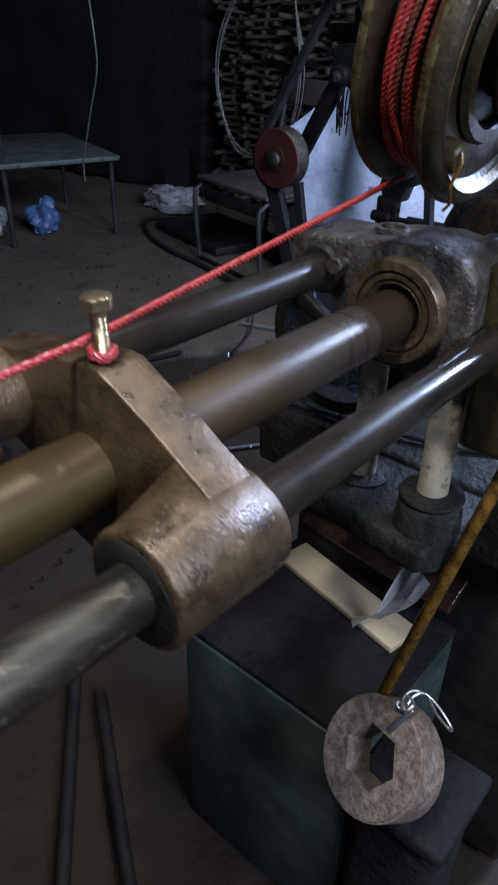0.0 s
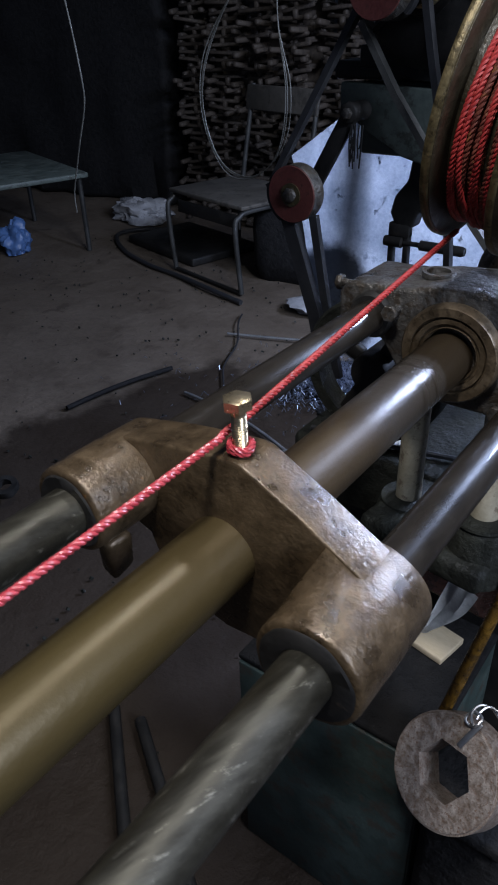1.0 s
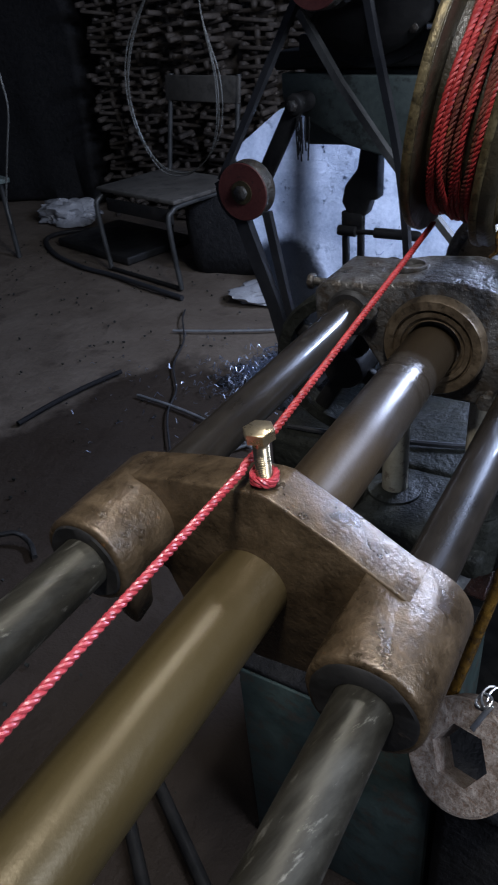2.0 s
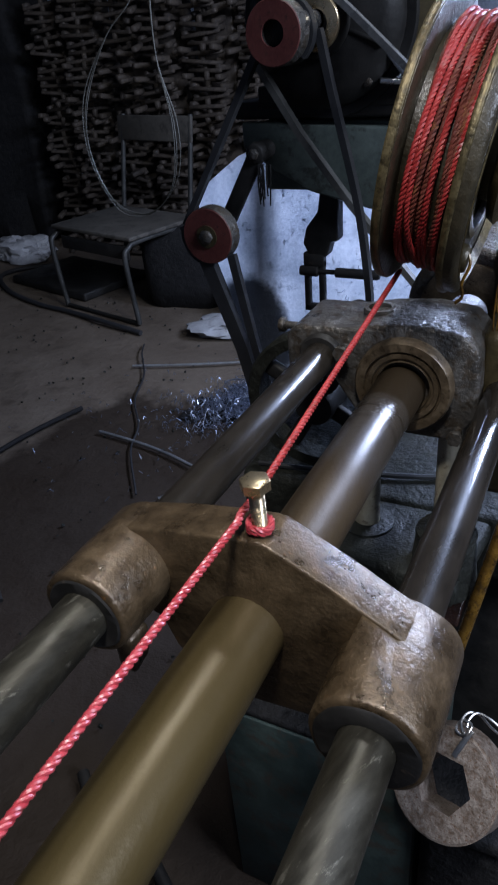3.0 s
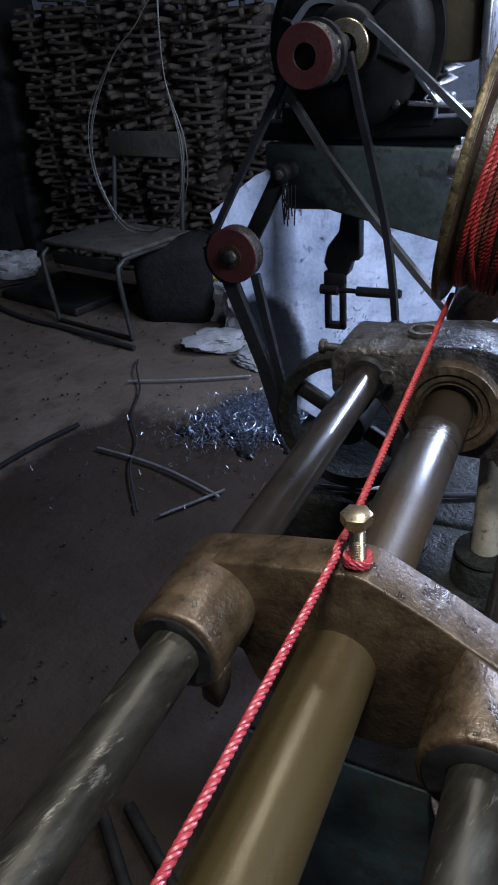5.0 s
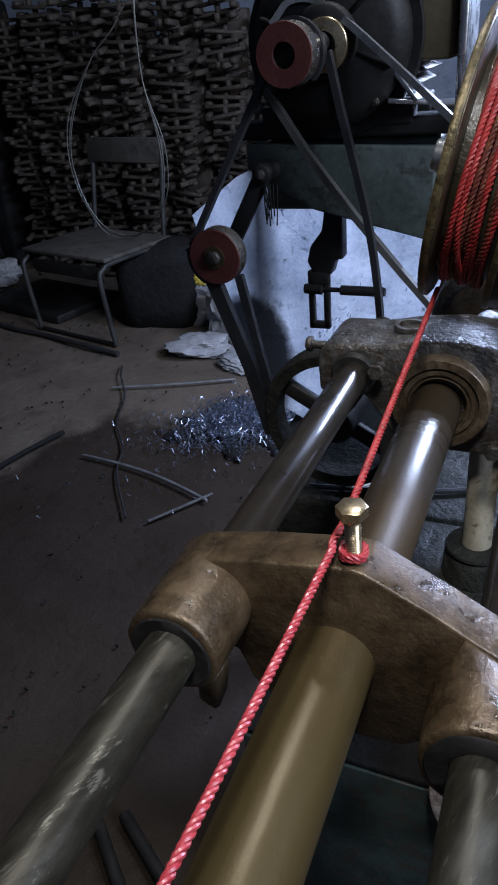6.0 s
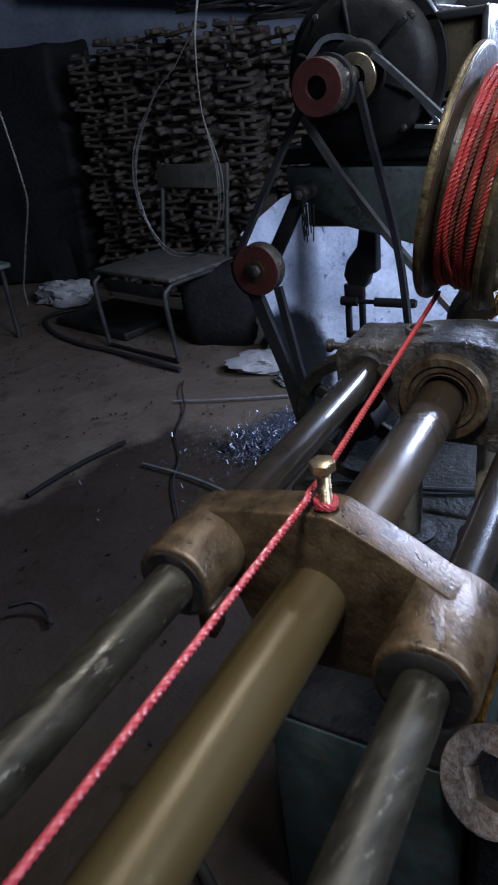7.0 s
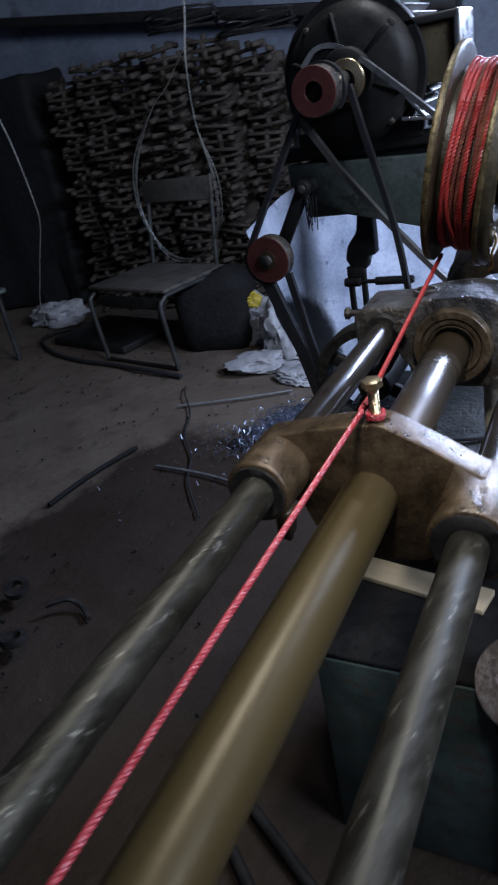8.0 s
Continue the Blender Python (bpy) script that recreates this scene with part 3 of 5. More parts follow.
def rope_drum():
    d = thing("rope_drum", DRUM, "olive-brown cast winding drum full of red rope", "drum")
    rim = 0.1155
    left = ring_bm([(0.03, -0.028), (rim - 0.004, -0.0295), (rim - 0.002, -0.0285), (rim - 0.002, -0.0225), (rim - 0.004, -0.0215), (0.090, -0.020), (0.03, -0.020)], 96)
    part("flange", along_x(left), M_FLANGE, d, "", True)
    part("rim", along_x(ring_bm([(rim - 0.0035, -0.0300), (rim - 0.0005, -0.0297), (rim, -0.0285), (rim, -0.0240), (rim - 0.0008, -0.0232), (rim - 0.0035, -0.0228)], 96)), M_GOLD, d, "rubbed brassy rim", True)
    right = ring_bm([(0.03, 0.022), (0.090, 0.022), (rim - 0.004, 0.0245), (rim - 0.002, 0.026), (rim - 0.002, 0.036), (rim - 0.006, 0.040), (rim - 0.012, 0.040), (rim - 0.020, 0.029), (0.03, 0.027)], 96)
    part("flange", along_x(right), M_FLANGE, d, "", True)
    part("rim", along_x(ring_bm([(rim - 0.0035, 0.0240), (rim - 0.0008, 0.0243), (rim, 0.0252), (rim, 0.0290), (rim - 0.0008, 0.0300), (rim - 0.0035, 0.0305)], 96)), M_GOLD, d, "rubbed brassy rim", True)
    part("inner_lip", along_x(ring_bm([(rim - 0.0180, 0.0345), (rim - 0.0160, 0.0338), (rim - 0.0118, 0.0402), (rim - 0.0128, 0.0412)], 96)), M_GOLD, d, "bright worn inner lip", True)
    part("core", along_x(ring_bm([(0.03, -0.022), (0.0905, -0.022), (0.0915, 0.024), (0.03, 0.024)], 96)), M_FLANGE, d, "", True)
    part("face_ring", moved(along_x(ring_bm([(0.055, -0.002), (0.066, -0.002), (0.069, 0.002), (0.066, 0.007), (0.057, 0.007), (0.053, 0.002)], 64)), pose(0.029, 0, 0)), M_BRASSY, d, "", True)
    lug = part("lug", moved(along_x(lathe_bm([(0.010, 0.026), (0.012, 0.028), (0.012, 0.040), (0.010, 0.043)], 20)), pose(0, -0.055, -0.070)), M_BRASSY, d)
    part("tie_wire", tube_bm(curve_pts([(0.040, -0.055, -0.062), (0.046, -0.058, -0.072), (0.044, -0.060, -0.088), (0.047, -0.058, -0.100), (0.043, -0.056, -0.108)], 6), 0.0014, 6), M_YELLOW, lug)
    hub = ring_bm([(0.014, -0.034), (0.033, -0.034), (0.035, -0.03), (0.035, 0.04), (0.048, 0.043), (0.052, 0.05), (0.044, 0.056), (0.03, 0.058), (0.014, 0.058)], 48)
    part("hub", along_x(hub), M_BRASSY, d, "", True)
    part("axle", along_x(lathe_bm([(0.013, -0.05), (0.0138, -0.048), (0.0138, 0.16), (0.013, 0.162)], 24)), M_STEEL, d)


rope_drum()


# ---- head of the machine ----
def bearing_block():
    b = thing("bearing_block", pose(0, 0, 0), "grease-blackened cast bearing block with studs", "bearing block")
    outline = [(-0.132, 0.985), (-0.134, 1.028), (-0.122, 1.040), (-0.070, 1.041), (-0.036, 1.048), (0.010, 1.052), (0.050, 1.047), (0.066, 1.030), (0.070, 0.960), (0.045, 0.930), (-0.045, 0.930), (-0.066, 0.962), (-0.082, 0.985)]
    bm = prism_bm(outline, 0.085, 0.005, 3)
    part("housing", moved(bm, pose(0, 0.388, 0)), M_BLOCK, b, "", True)
    prof = [(0.0258, -0.002), (0.0275, -0.005), (0.0285, -0.003), (0.0310, -0.003), (0.0318, -0.006), (0.0362, -0.0065), (0.0370, -0.004), (0.0386, -0.004), (0.0394, -0.008), (0.0475, -0.008), (0.0495, -0.005), (0.0500, 0.02), (0.0258, 0.02)]
    part("bearing", moved(along_y(ring_bm(prof, 72)), pose(MID[0] + 0.004, 0.340, MID[1] + 0.006)), M_BEAR, b, "greasy brown ball bearing rings")
    part("bore_seal", moved(along_y(ring_bm([(0.0165, -0.012), (0.0215, -0.012), (0.024, -0.008), (0.024, 0.01), (0.0165, 0.01)], 40)), pose(LEFT[0], 0.350, LEFT[1])), M_BLACK, b)

    def stud(x, y, z, rz, length, rx=0):
        bm = lathe_bm([(0.008, 0), (0.0085, 0.0006), (0.0085, 0.006), (0.0075, 0.007)], 6)
        for f in bm.faces:
            f.smooth = False
        st = part("stud_head", moved(along_y(bm), pose(x, y, z, rx, 0, rz)), M_BLOCK, b)
        part("stud_shank", moved(along_y(lathe_bm([(0.0045, 0.006), (0.0045, length)], 16)), pose(x, y, z, rx, 0, rz)), M_BLOCK, st)

    stud(-0.066, 0.325, 1.022, 0, 0.04)
    stud(-0.158, 0.385, 1.022, -90, 0.03)
    stud(0.052, 0.325, 0.945, 0, 0.03)
    # oil groove on top
    part("oil_cup", moved(ring_bm([(0.012, 0), (0.016, 0), (0.017, 0.003), (0.016, 0.006), (0.012, 0.006)], 28), pose(-0.045, 0.39, 1.045)), M_BLOCK, b)
    return b


bearing_block()


def second_bearing():
    s = thing("spindle_housing", pose(0.030, 0.560, 1.022), "round grey cast spindle housing with oily sheen", "machine housing")
    prof = [(0.034, -0.085), (0.062, -0.085), (0.069, -0.079), (0.072, 0.0), (0.076, 0.004), (0.076, 0.05), (0.034, 0.05)]
    part("barrel", along_y(ring_bm(prof, 56)), M_BLOCK, s)
    part("cap", moved(along_y(ring_bm([(0.022, -0.003), (0.050, -0.003), (0.054, 0), (0.054, 0.006), (0.022, 0.006)], 40)), pose(0, -0.090, 0)), M_BEAR, s)
    part("saddle", box_bm((0.15, 0.13, 0.10), (0, 0, -0.085), 0.008), M_BLOCK, s)


second_bearing()


def side_frame():
    """The gear cover beside the drum."""
    g = thing("gear_cover", pose(0, 0, 0), "olive-brown oil-streaked cast gear cover beside the drum", "machine cover")
    part("cover", moved(roughen(box_bm((0.10, 0.13, 0.23), (0, 0, 0), 0.022, 4), 0.004, 25), pose(0.100, 0.525, 0.99)), M_BRASSY, g, "", True)
    part("bracket", moved(roughen(box_bm((0.070, 0.10, 0.19), (0, 0, 0), 0.014, 3), 0.004, 25), pose(0.098, 0.420, 0.95)), M_BRASSY, g, "", True)
    part("boss", moved(along_x(lathe_bm([(0.03, 0), (0.03, 0.03), (0.026, 0.034)], 32)), pose(0.062, 0.44, 1.21)), M_BRASSY, g)
    for y, z in ((0.378, 0.985), (0.376, 0.965)):
        part("screw", moved(along_y(lathe_bm([(0.005, 0), (0.006, 0.001), (0.006, 0.006)], 16)), pose(0.09, y, z)), M_STEEL, g)
    # fine oily wires hung over it
    rng = random.Random(3)
    w = thing("wire_bundle", pose(0, 0, 0), "bundle of fine ochre wires hanging on the gear cover", "wire bundle")
    for i in range(9):
        x = 0.083 + rng.uniform(-0.012, 0.012)
        top = Vector((0.078, 0.375, 1.115))
        pts = [top + Vector((0, -0.01, -0.01)), (x, 0.372, 1.08 + rng.uniform(-0.01, 0.01)), (x + rng.uniform(-0.01, 0.01), 0.378, 1.04), (x + rng.uniform(-0.015, 0.015), 0.385, 1.0 + rng.uniform(-0.03, 0.02))]
        part("wire", tube_bm(curve_pts(pts, 5), 0.0008, 5), M_YELLOW, w)


side_frame()


def machine_bed():
    b = thing("machine_bed", pose(0, 0, FLOOR), "mottled grey-green cast machine bed, oily and chipped", "machine bed")
    f = -FLOOR
    part("bed", roughen(moved(box_bm((0.52, 0.36, 0.10), (0, 0, 0), 0.012, 3), pose(-0.02, 0.66, 0.69 + f)), 0.004, 14), M_BASE, b, "", True)
    part("pedestal", moved(box_bm((0.46, 0.30, 0.64), (0, 0, 0), 0.012, 3), pose(-0.02, 0.70, 0.32 + f)), M_BLACK, b)
    part("bed_lug", roughen(moved(box_bm((0.17, 0.15, 0.035), (0, 0, 0), 0.010, 3), pose(-0.01, 0.425, 0.718 + f, 0, 0, -8)), 0.003, 30), M_BASE, b, "", True)
    part("oil_plate", roughen(moved(box_bm((0.28, 0.12, 0.014), (0, 0, 0), 0.004, 2), pose(-0.085, 0.572, 0.545 + f, 38, 0, -6)), 0.002, 24), M_OILPLATE, b, "red-brown plate wet with oil")
    for x, y, r, z0 in ((-0.068, 0.43, 0.0165, 0.735), (0.041, 0.394, 0.0172, 0.775)):
        part("post_boss", moved(roughen(lathe_bm([(r + 0.026, 0.70), (r + 0.022, 0.725), (r + 0.018, z0 - 0.006), (r + 0.010, z0)], 40), 0.002, 60), pose(x, y, f)), M_BASE, b, "", True)
        p = part("post", moved(lathe_bm([(r, z0), (r * 0.97, 0.80), (r, 0.94)], 32), pose(x, y, f)), M_CREAM, b, "round post with chipped cream paint")
        part("collar", moved(ring_bm([(r + 0.0005, z0 - 0.002), (r + 0.017, z0 - 0.002), (r + 0.019, z0 + 0.001), (r + 0.018, z0 + 0.004), (r + 0.004, z0 + 0.007), (r + 0.0005, z0 + 0.007)], 36), pose(x, y, f)), M_BASE, p, "oily cast collar")


machine_bed()


def tank():
    t = thing("coolant_tank", pose(-0.10, 0.43, FLOOR), "dark teal sheet-steel tank under the slide", "tank")
    part("front_panel", box_bm((0.30, 0.006, 0.46), (0, -0.14, 0.23), 0.002), M_TEAL, t)
    for x in (-0.148, 0.148):
        part("side_panel", box_bm((0.006, 0.27, 0.46), (x, 0, 0.23), 0.002), M_TEAL, t)
    part("lid", box_bm((0.306, 0.29, 0.012), (0, 0.005, 0.466), 0.004), M_GRIME, t, "greasy black lid")


tank()

solid("board", box_bm((0.245, 0.060, 0.012), (0, 0, 0), 0.002), M_WOOD, pose(-0.110, 0.495, 0.459, 0, 0, -11), "cream-coloured bare board lying on the tank lid", "board")


def rag():
    spine = curve_pts([(-0.020, -0.003, 0.001), (0.002, 0.001, 0.018), (0.022, 0.004, 0.050), (0.042, 0.007, 0.096), (0.056, 0.010, 0.146)], 6)
    bm = bmesh.new()
    rows, n = [], len(spine)
    for k, p in enumerate(spine):
        t = k / (n - 1)
        w = 0.0065 + 0.016 * max(0.0, 0.38 - t) / 0.38 + 0.0190 * (max(0.0, t - 0.35) / 0.65) ** 0.8
        turn = 1.5 - 1.9 * t
        row = []
        for q in range(9):
            u = q / 4.0 - 1.0
            fold = 0.35 * w * math.cos(2.6 * u + 2.0 * t) + 0.0015 * math.sin(11 * u + 7 * t)
            cx, cy = w * u, fold
            row.append(bm.verts.new((p[0] + 0.9 * (cx * math.cos(turn) - cy * math.sin(turn)), p[1] + cx * math.sin(turn) + cy * math.cos(turn), max(0.001, p[2] - 0.45 * cx * math.cos(turn) + 0.004 * math.sin(5 * u) * t))))
        rows.append(row)
    for a, b in zip(rows, rows[1:]):
        for q in range(8):
            bm.faces.new((a[q], a[q + 1], b[q + 1], b[q]))
    bmesh.ops.solidify(bm, geom=bm.faces[:], thickness=0.0010)
    solid("plastic_wrap", bm, M_RAG, pose(-0.040, 0.458, 0.465), "twisted strip of white plastic film standing on the board", "plastic film", smooth=True)


rag()


def big_nut():
    n = thing("ring_nut", pose(0.093, 0.268, 0.495, 52, 0, -20), "heavy rusty steel ring with a hexagonal hole and wire pin", "ring nut")
    bm = bmesh.new()
    segs, r, hr, th = 60, 0.068, 0.0362, 0.024
    rows = []
    for z in (-th, th):
        outer = [bm.verts.new((r * math.cos(2 * math.pi * i / segs), r * math.sin(2 * math.pi * i / segs), z)) for i in range(segs)]
        inner = []
        for i in range(segs):
            a = 2 * math.pi * i / segs
            b = (a % (math.pi / 3)) - math.pi / 6
            q = hr * math.cos(math.pi / 6) / math.cos(b)
            inner.append(bm.verts.new((q * math.cos(a), q * math.sin(a), z)))
        rows.append((outer, inner))
    (o0, i0), (o1, i1) = rows
    for i in range(segs):
        j = (i + 1) % segs
        bm.faces.new((o1[i], o1[j], i1[j], i1[i]))
        bm.faces.new((o0[j], o0[i], i0[i], i0[j]))
        bm.faces.new((o0[i], o0[j], o1[j], o1[i])).smooth = True
        bm.faces.new((i0[j], i0[i], i1[i], i1[j]))
    edges = [e for e in bm.edges if len({f.normal.z > 0.5 for f in e.link_faces}) and abs(e.verts[0].co.z - e.verts[1].co.z) < 1e-6 and e.verts[0].co.xy.length > r - 0.001 and e.verts[1].co.xy.length > r - 0.001]
    bmesh.ops.bevel(bm, geom=edges, offset=0.003, segments=2, affect="EDGES")
    part("ring", moved(bm, pose(0, 0, 0, 0, 0, 8)), M_RUST, n)
    turn = pose(0, 0, 0, 0, 0, 66)
    part("cotter_pin", moved(box_bm((0.040, 0.007, 0.0025), (0, 0, 0), 0.001), turn @ pose(0.053, 0.020, 0.0265, 0, 0, 14)), M_STEEL, n, "bright split pin")
    loop = [(0.062, 0.026, 0.028), (0.07, 0.038, 0.032), (0.082, 0.042, 0.026), (0.088, 0.034, 0.014), (0.086, 0.016, 0.002), (0.09, -0.002, -0.006), (0.096, -0.002, 0.0), (0.096, 0.020, 0.012), (0.09, 0.036, 0.02), (0.08, 0.036, 0.028), (0.072, 0.030, 0.032)]
    part("wire_loop", moved(tube_bm(curve_pts(loop, 6), 0.0016, 7), turn), M_STEEL, n, "bent bright wire loop")
    part("wire_eye", moved(tube_bm([(0.068 + 0.010 * math.cos(a / 3), 0.032 + 0.008 * math.sin(a / 3), 0.030 + 0.002 * math.sin(a)) for a in range(0, 40)], 0.0016, 6), turn), M_STEEL, n)
    return n


big_nut()

br = thing("cast_bracket", pose(0.16, 0.36, FLOOR), "greasy black cast bracket under the ring nut", "bracket")
part("column", roughen(box_bm((0.12, 0.12, 0.40), (-0.04, -0.03, 0.20), 0.02, 3), 0.004, 14), M_GRIME, br)
part("top_pad", roughen(box_bm((0.14, 0.14, 0.022), (-0.04, -0.03, 0.412), 0.006, 2), 0.002, 20), M_GRIME, br)
solid("yellow_pipe", tube_bm(curve_pts([(0.052, 0.322, 0.50), (0.076, 0.355, 0.64), (0.096, 0.388, 0.76), (0.120, 0.424, 0.90)], 6), 0.0075, 14), M_YELLOW, pose(0, 0, 0), "oily yellow-brown pipe slanting up behind the ring nut", "pipe")


# ---- drive: motor, pulleys, belts ----
def pulley(name, at, r, width, label):
    p = thing(name, pose(*at), label, "pulley")
    prof = [(0.0166, -width / 2), (r * 0.55, -width / 2), (r * 0.6, -width / 2 - 0.001), (r - 0.002, -width / 2 - 0.001), (r, -width / 2 + 0.001), (r, -width / 2 + 0.003), (r - 0.008, -0.001), (r - 0.008, 0.001), (r, width / 2 - 0.003), (r, width / 2), (0.0166, width / 2)]
    part("wheel", along_y(ring_bm(prof, 56)), M_BLOCK, p)
    part("face", moved(along_y(ring_bm([(r * 0.40, -0.001), (r - 0.0015, -0.001), (r - 0.0005, 0.0005), (r - 0.0015, 0.002), (r * 0.40, 0.002)], 56)), pose(0, -width / 2 - 0.0015, 0)), M_REDP, p, "red-oxide painted face")
    return p


idler = pulley("idler_pulley", (-0.390, 0.650, 1.041), 0.042, 0.024, "red-painted idler pulley on a swing arm")
part("hub", along_y(lathe_bm([(0.010, -0.022), (0.011, -0.021), (0.011, 0.02)], 6)), M_BLOCK, idler)
part("washer", moved(along_y(ring_bm([(0.008, -0.002), (0.017, -0.002), (0.017, 0.001), (0.008, 0.001)], 28)), pose(0, -0.0145, 0)), M_BRASSY, idler)
mpul = pulley("motor_pulley", (-0.254, 0.628, 1.300), 0.0375, 0.026, "red-painted motor pulley with a dark bore")
part("bore", along_y(lathe_bm([(0.0155, -0.004), (0.0168, -0.003), (0.0168, 0.03)], 28)), M_BLACK, mpul)
part("second_groove", moved(along_y(ring_bm([(0.012, 0), (0.037, 0), (0.0385, 0.003), (0.032, 0.012), (0.0385, 0.021), (0.037, 0.024), (0.012, 0.024)], 56)), pose(0, 0.018, 0)), M_BLACK, mpul)
part("brass_ring", moved(along_y(ring_bm([(0.016, 0), (0.030, 0), (0.032, 0.002), (0.032, 0.012), (0.016, 0.012)], 48)), pose(0.030, 0.050, 0.006)), M_BOLT, mpul, "bright brass collar")


def swing_arm():
    a = thing("swing_arm", pose(0, 0, 0), "black greasy swing arm carrying the idler", "arm")
    p0, p1 = Vector((-0.390, 0.690, 1.041)), Vector((-0.326, 0.705, 1.150))
    d = p1 - p0
    ang = math.degrees(math.atan2(d.x, d.z))
    part("bar", moved(box_bm((0.026, 0.010, d.length + 0.02), (0, 0, 0), 0.003), Matrix.Translation((p0 + p1) / 2) @ pose(0, 0, 0, 0, ang, 0)), M_BLACK, a)
    part("pivot", moved(along_y(lathe_bm([(0.012, -0.02), (0.014, -0.018), (0.014, 0.05)], 24)), Matrix.Translation(p1)), M_BLACK, a)
    part("pivot_bolt", moved(along_y(lathe_bm([(0.007, -0.008), (0.008, -0.007), (0.008, 0.0)], 6)), Matrix.Translation(p1 + Vector((0, -0.018, 0)))), M_BLOCK, a)
    part("idler_pin", moved(along_y(lathe_bm([(0.007, -0.03), (0.007, 0.01)], 16)), Matrix.Translation(p0)), M_BLACK, a)
    rng = random.Random(8)
    for i in range(10):
        x = p1.x + 0.008 + rng.uniform(-0.004, 0.016)
        z = p1.z - 0.015
        part("grease_string", tube_bm(curve_pts([(x, 0.69, z), (x + rng.uniform(-0.004, 0.004), 0.688, z - 0.02), (x + rng.uniform(-0.006, 0.006), 0.69, z - rng.uniform(0.03, 0.06))], 4), 0.0011, 5), M_BLACK, a)


swing_arm()


def motor():
    m = thing("electric_motor", pose(-0.228, 0.80, 1.310), "dark dusty finned electric motor with terminal box", "motor")
    part("frame", along_y(lathe_bm([(0.03, -0.105), (0.085, -0.100), (0.106, -0.085), (0.108, -0.07), (0.108, 0.12), (0.095, 0.135)], 48)), M_BLACK, m)
    for i in range(30):
        a = math.radians(-30 + 240 * i / 29)
        bm = box_bm((0.018, 0.17, 0.0036), (0.115, 0.03, 0), 0.0008, 1)
        part("fin", moved(bm, pose(0, 0, 0, 0, -math.degrees(a), 0)), M_BLOCK, m)
    part("end_ring", moved(along_y(ring_bm([(0.094, 0), (0.120, 0), (0.122, 0.003), (0.122, 0.012), (0.094, 0.012)], 56)), pose(0, -0.07, 0)), M_BLACK, m)
    tb = part("terminal_box", moved(box_bm((0.075, 0.085, 0.085), (0, 0, 0), 0.005), pose(0.120, -0.02, 0.010)), M_OCHREPAINT, m, "ochre-brown terminal box")
    part("box_rim", moved(box_bm((0.100, 0.10, 0.012), (0, 0, 0), 0.003), pose(0.122, -0.02, 0.058)), M_TUBING, tb)
    part("cowl_band", moved(box_bm((0.012, 0.10, 0.17), (0, 0, 0), 0.004), pose(0.170, -0.02, -0.02)), M_STEEL, m, "bright sheet-metal band")
    part("end_boss", along_y(ring_bm([(0.014, -0.116), (0.040, -0.116), (0.044, -0.112), (0.046, -0.098), (0.014, -0.098)], 40)), M_BLACK, m)
    for k in range(6):
        rib = box_bm((0.050, 0.010, 0.007), (0.070, -0.100, 0), 0.002, 1)
        part("shield_rib", moved(rib, pose(0, 0, 0, 0, 60 * k + 20, 0)), M_BLACK, m)
    for k in range(4):
        part("shield_bolt", moved(along_y(lathe_bm([(0.006, -0.092), (0.007, -0.091), (0.007, -0.08)], 6)), pose(0.098 * math.cos(1.57 * k + 0.7), 0, 0.098 * math.sin(1.57 * k + 0.7))), M_BLOCK, m)
    part("shaft", along_y(lathe_bm([(0.012, -0.17), (0.012, -0.1)], 20)), M_STEEL, m)
    for y in (-0.05, 0.08):
        part("foot", box_bm((0.22, 0.035, 0.03), (0, y, -0.092), 0.004), M_BLACK, m)


motor()


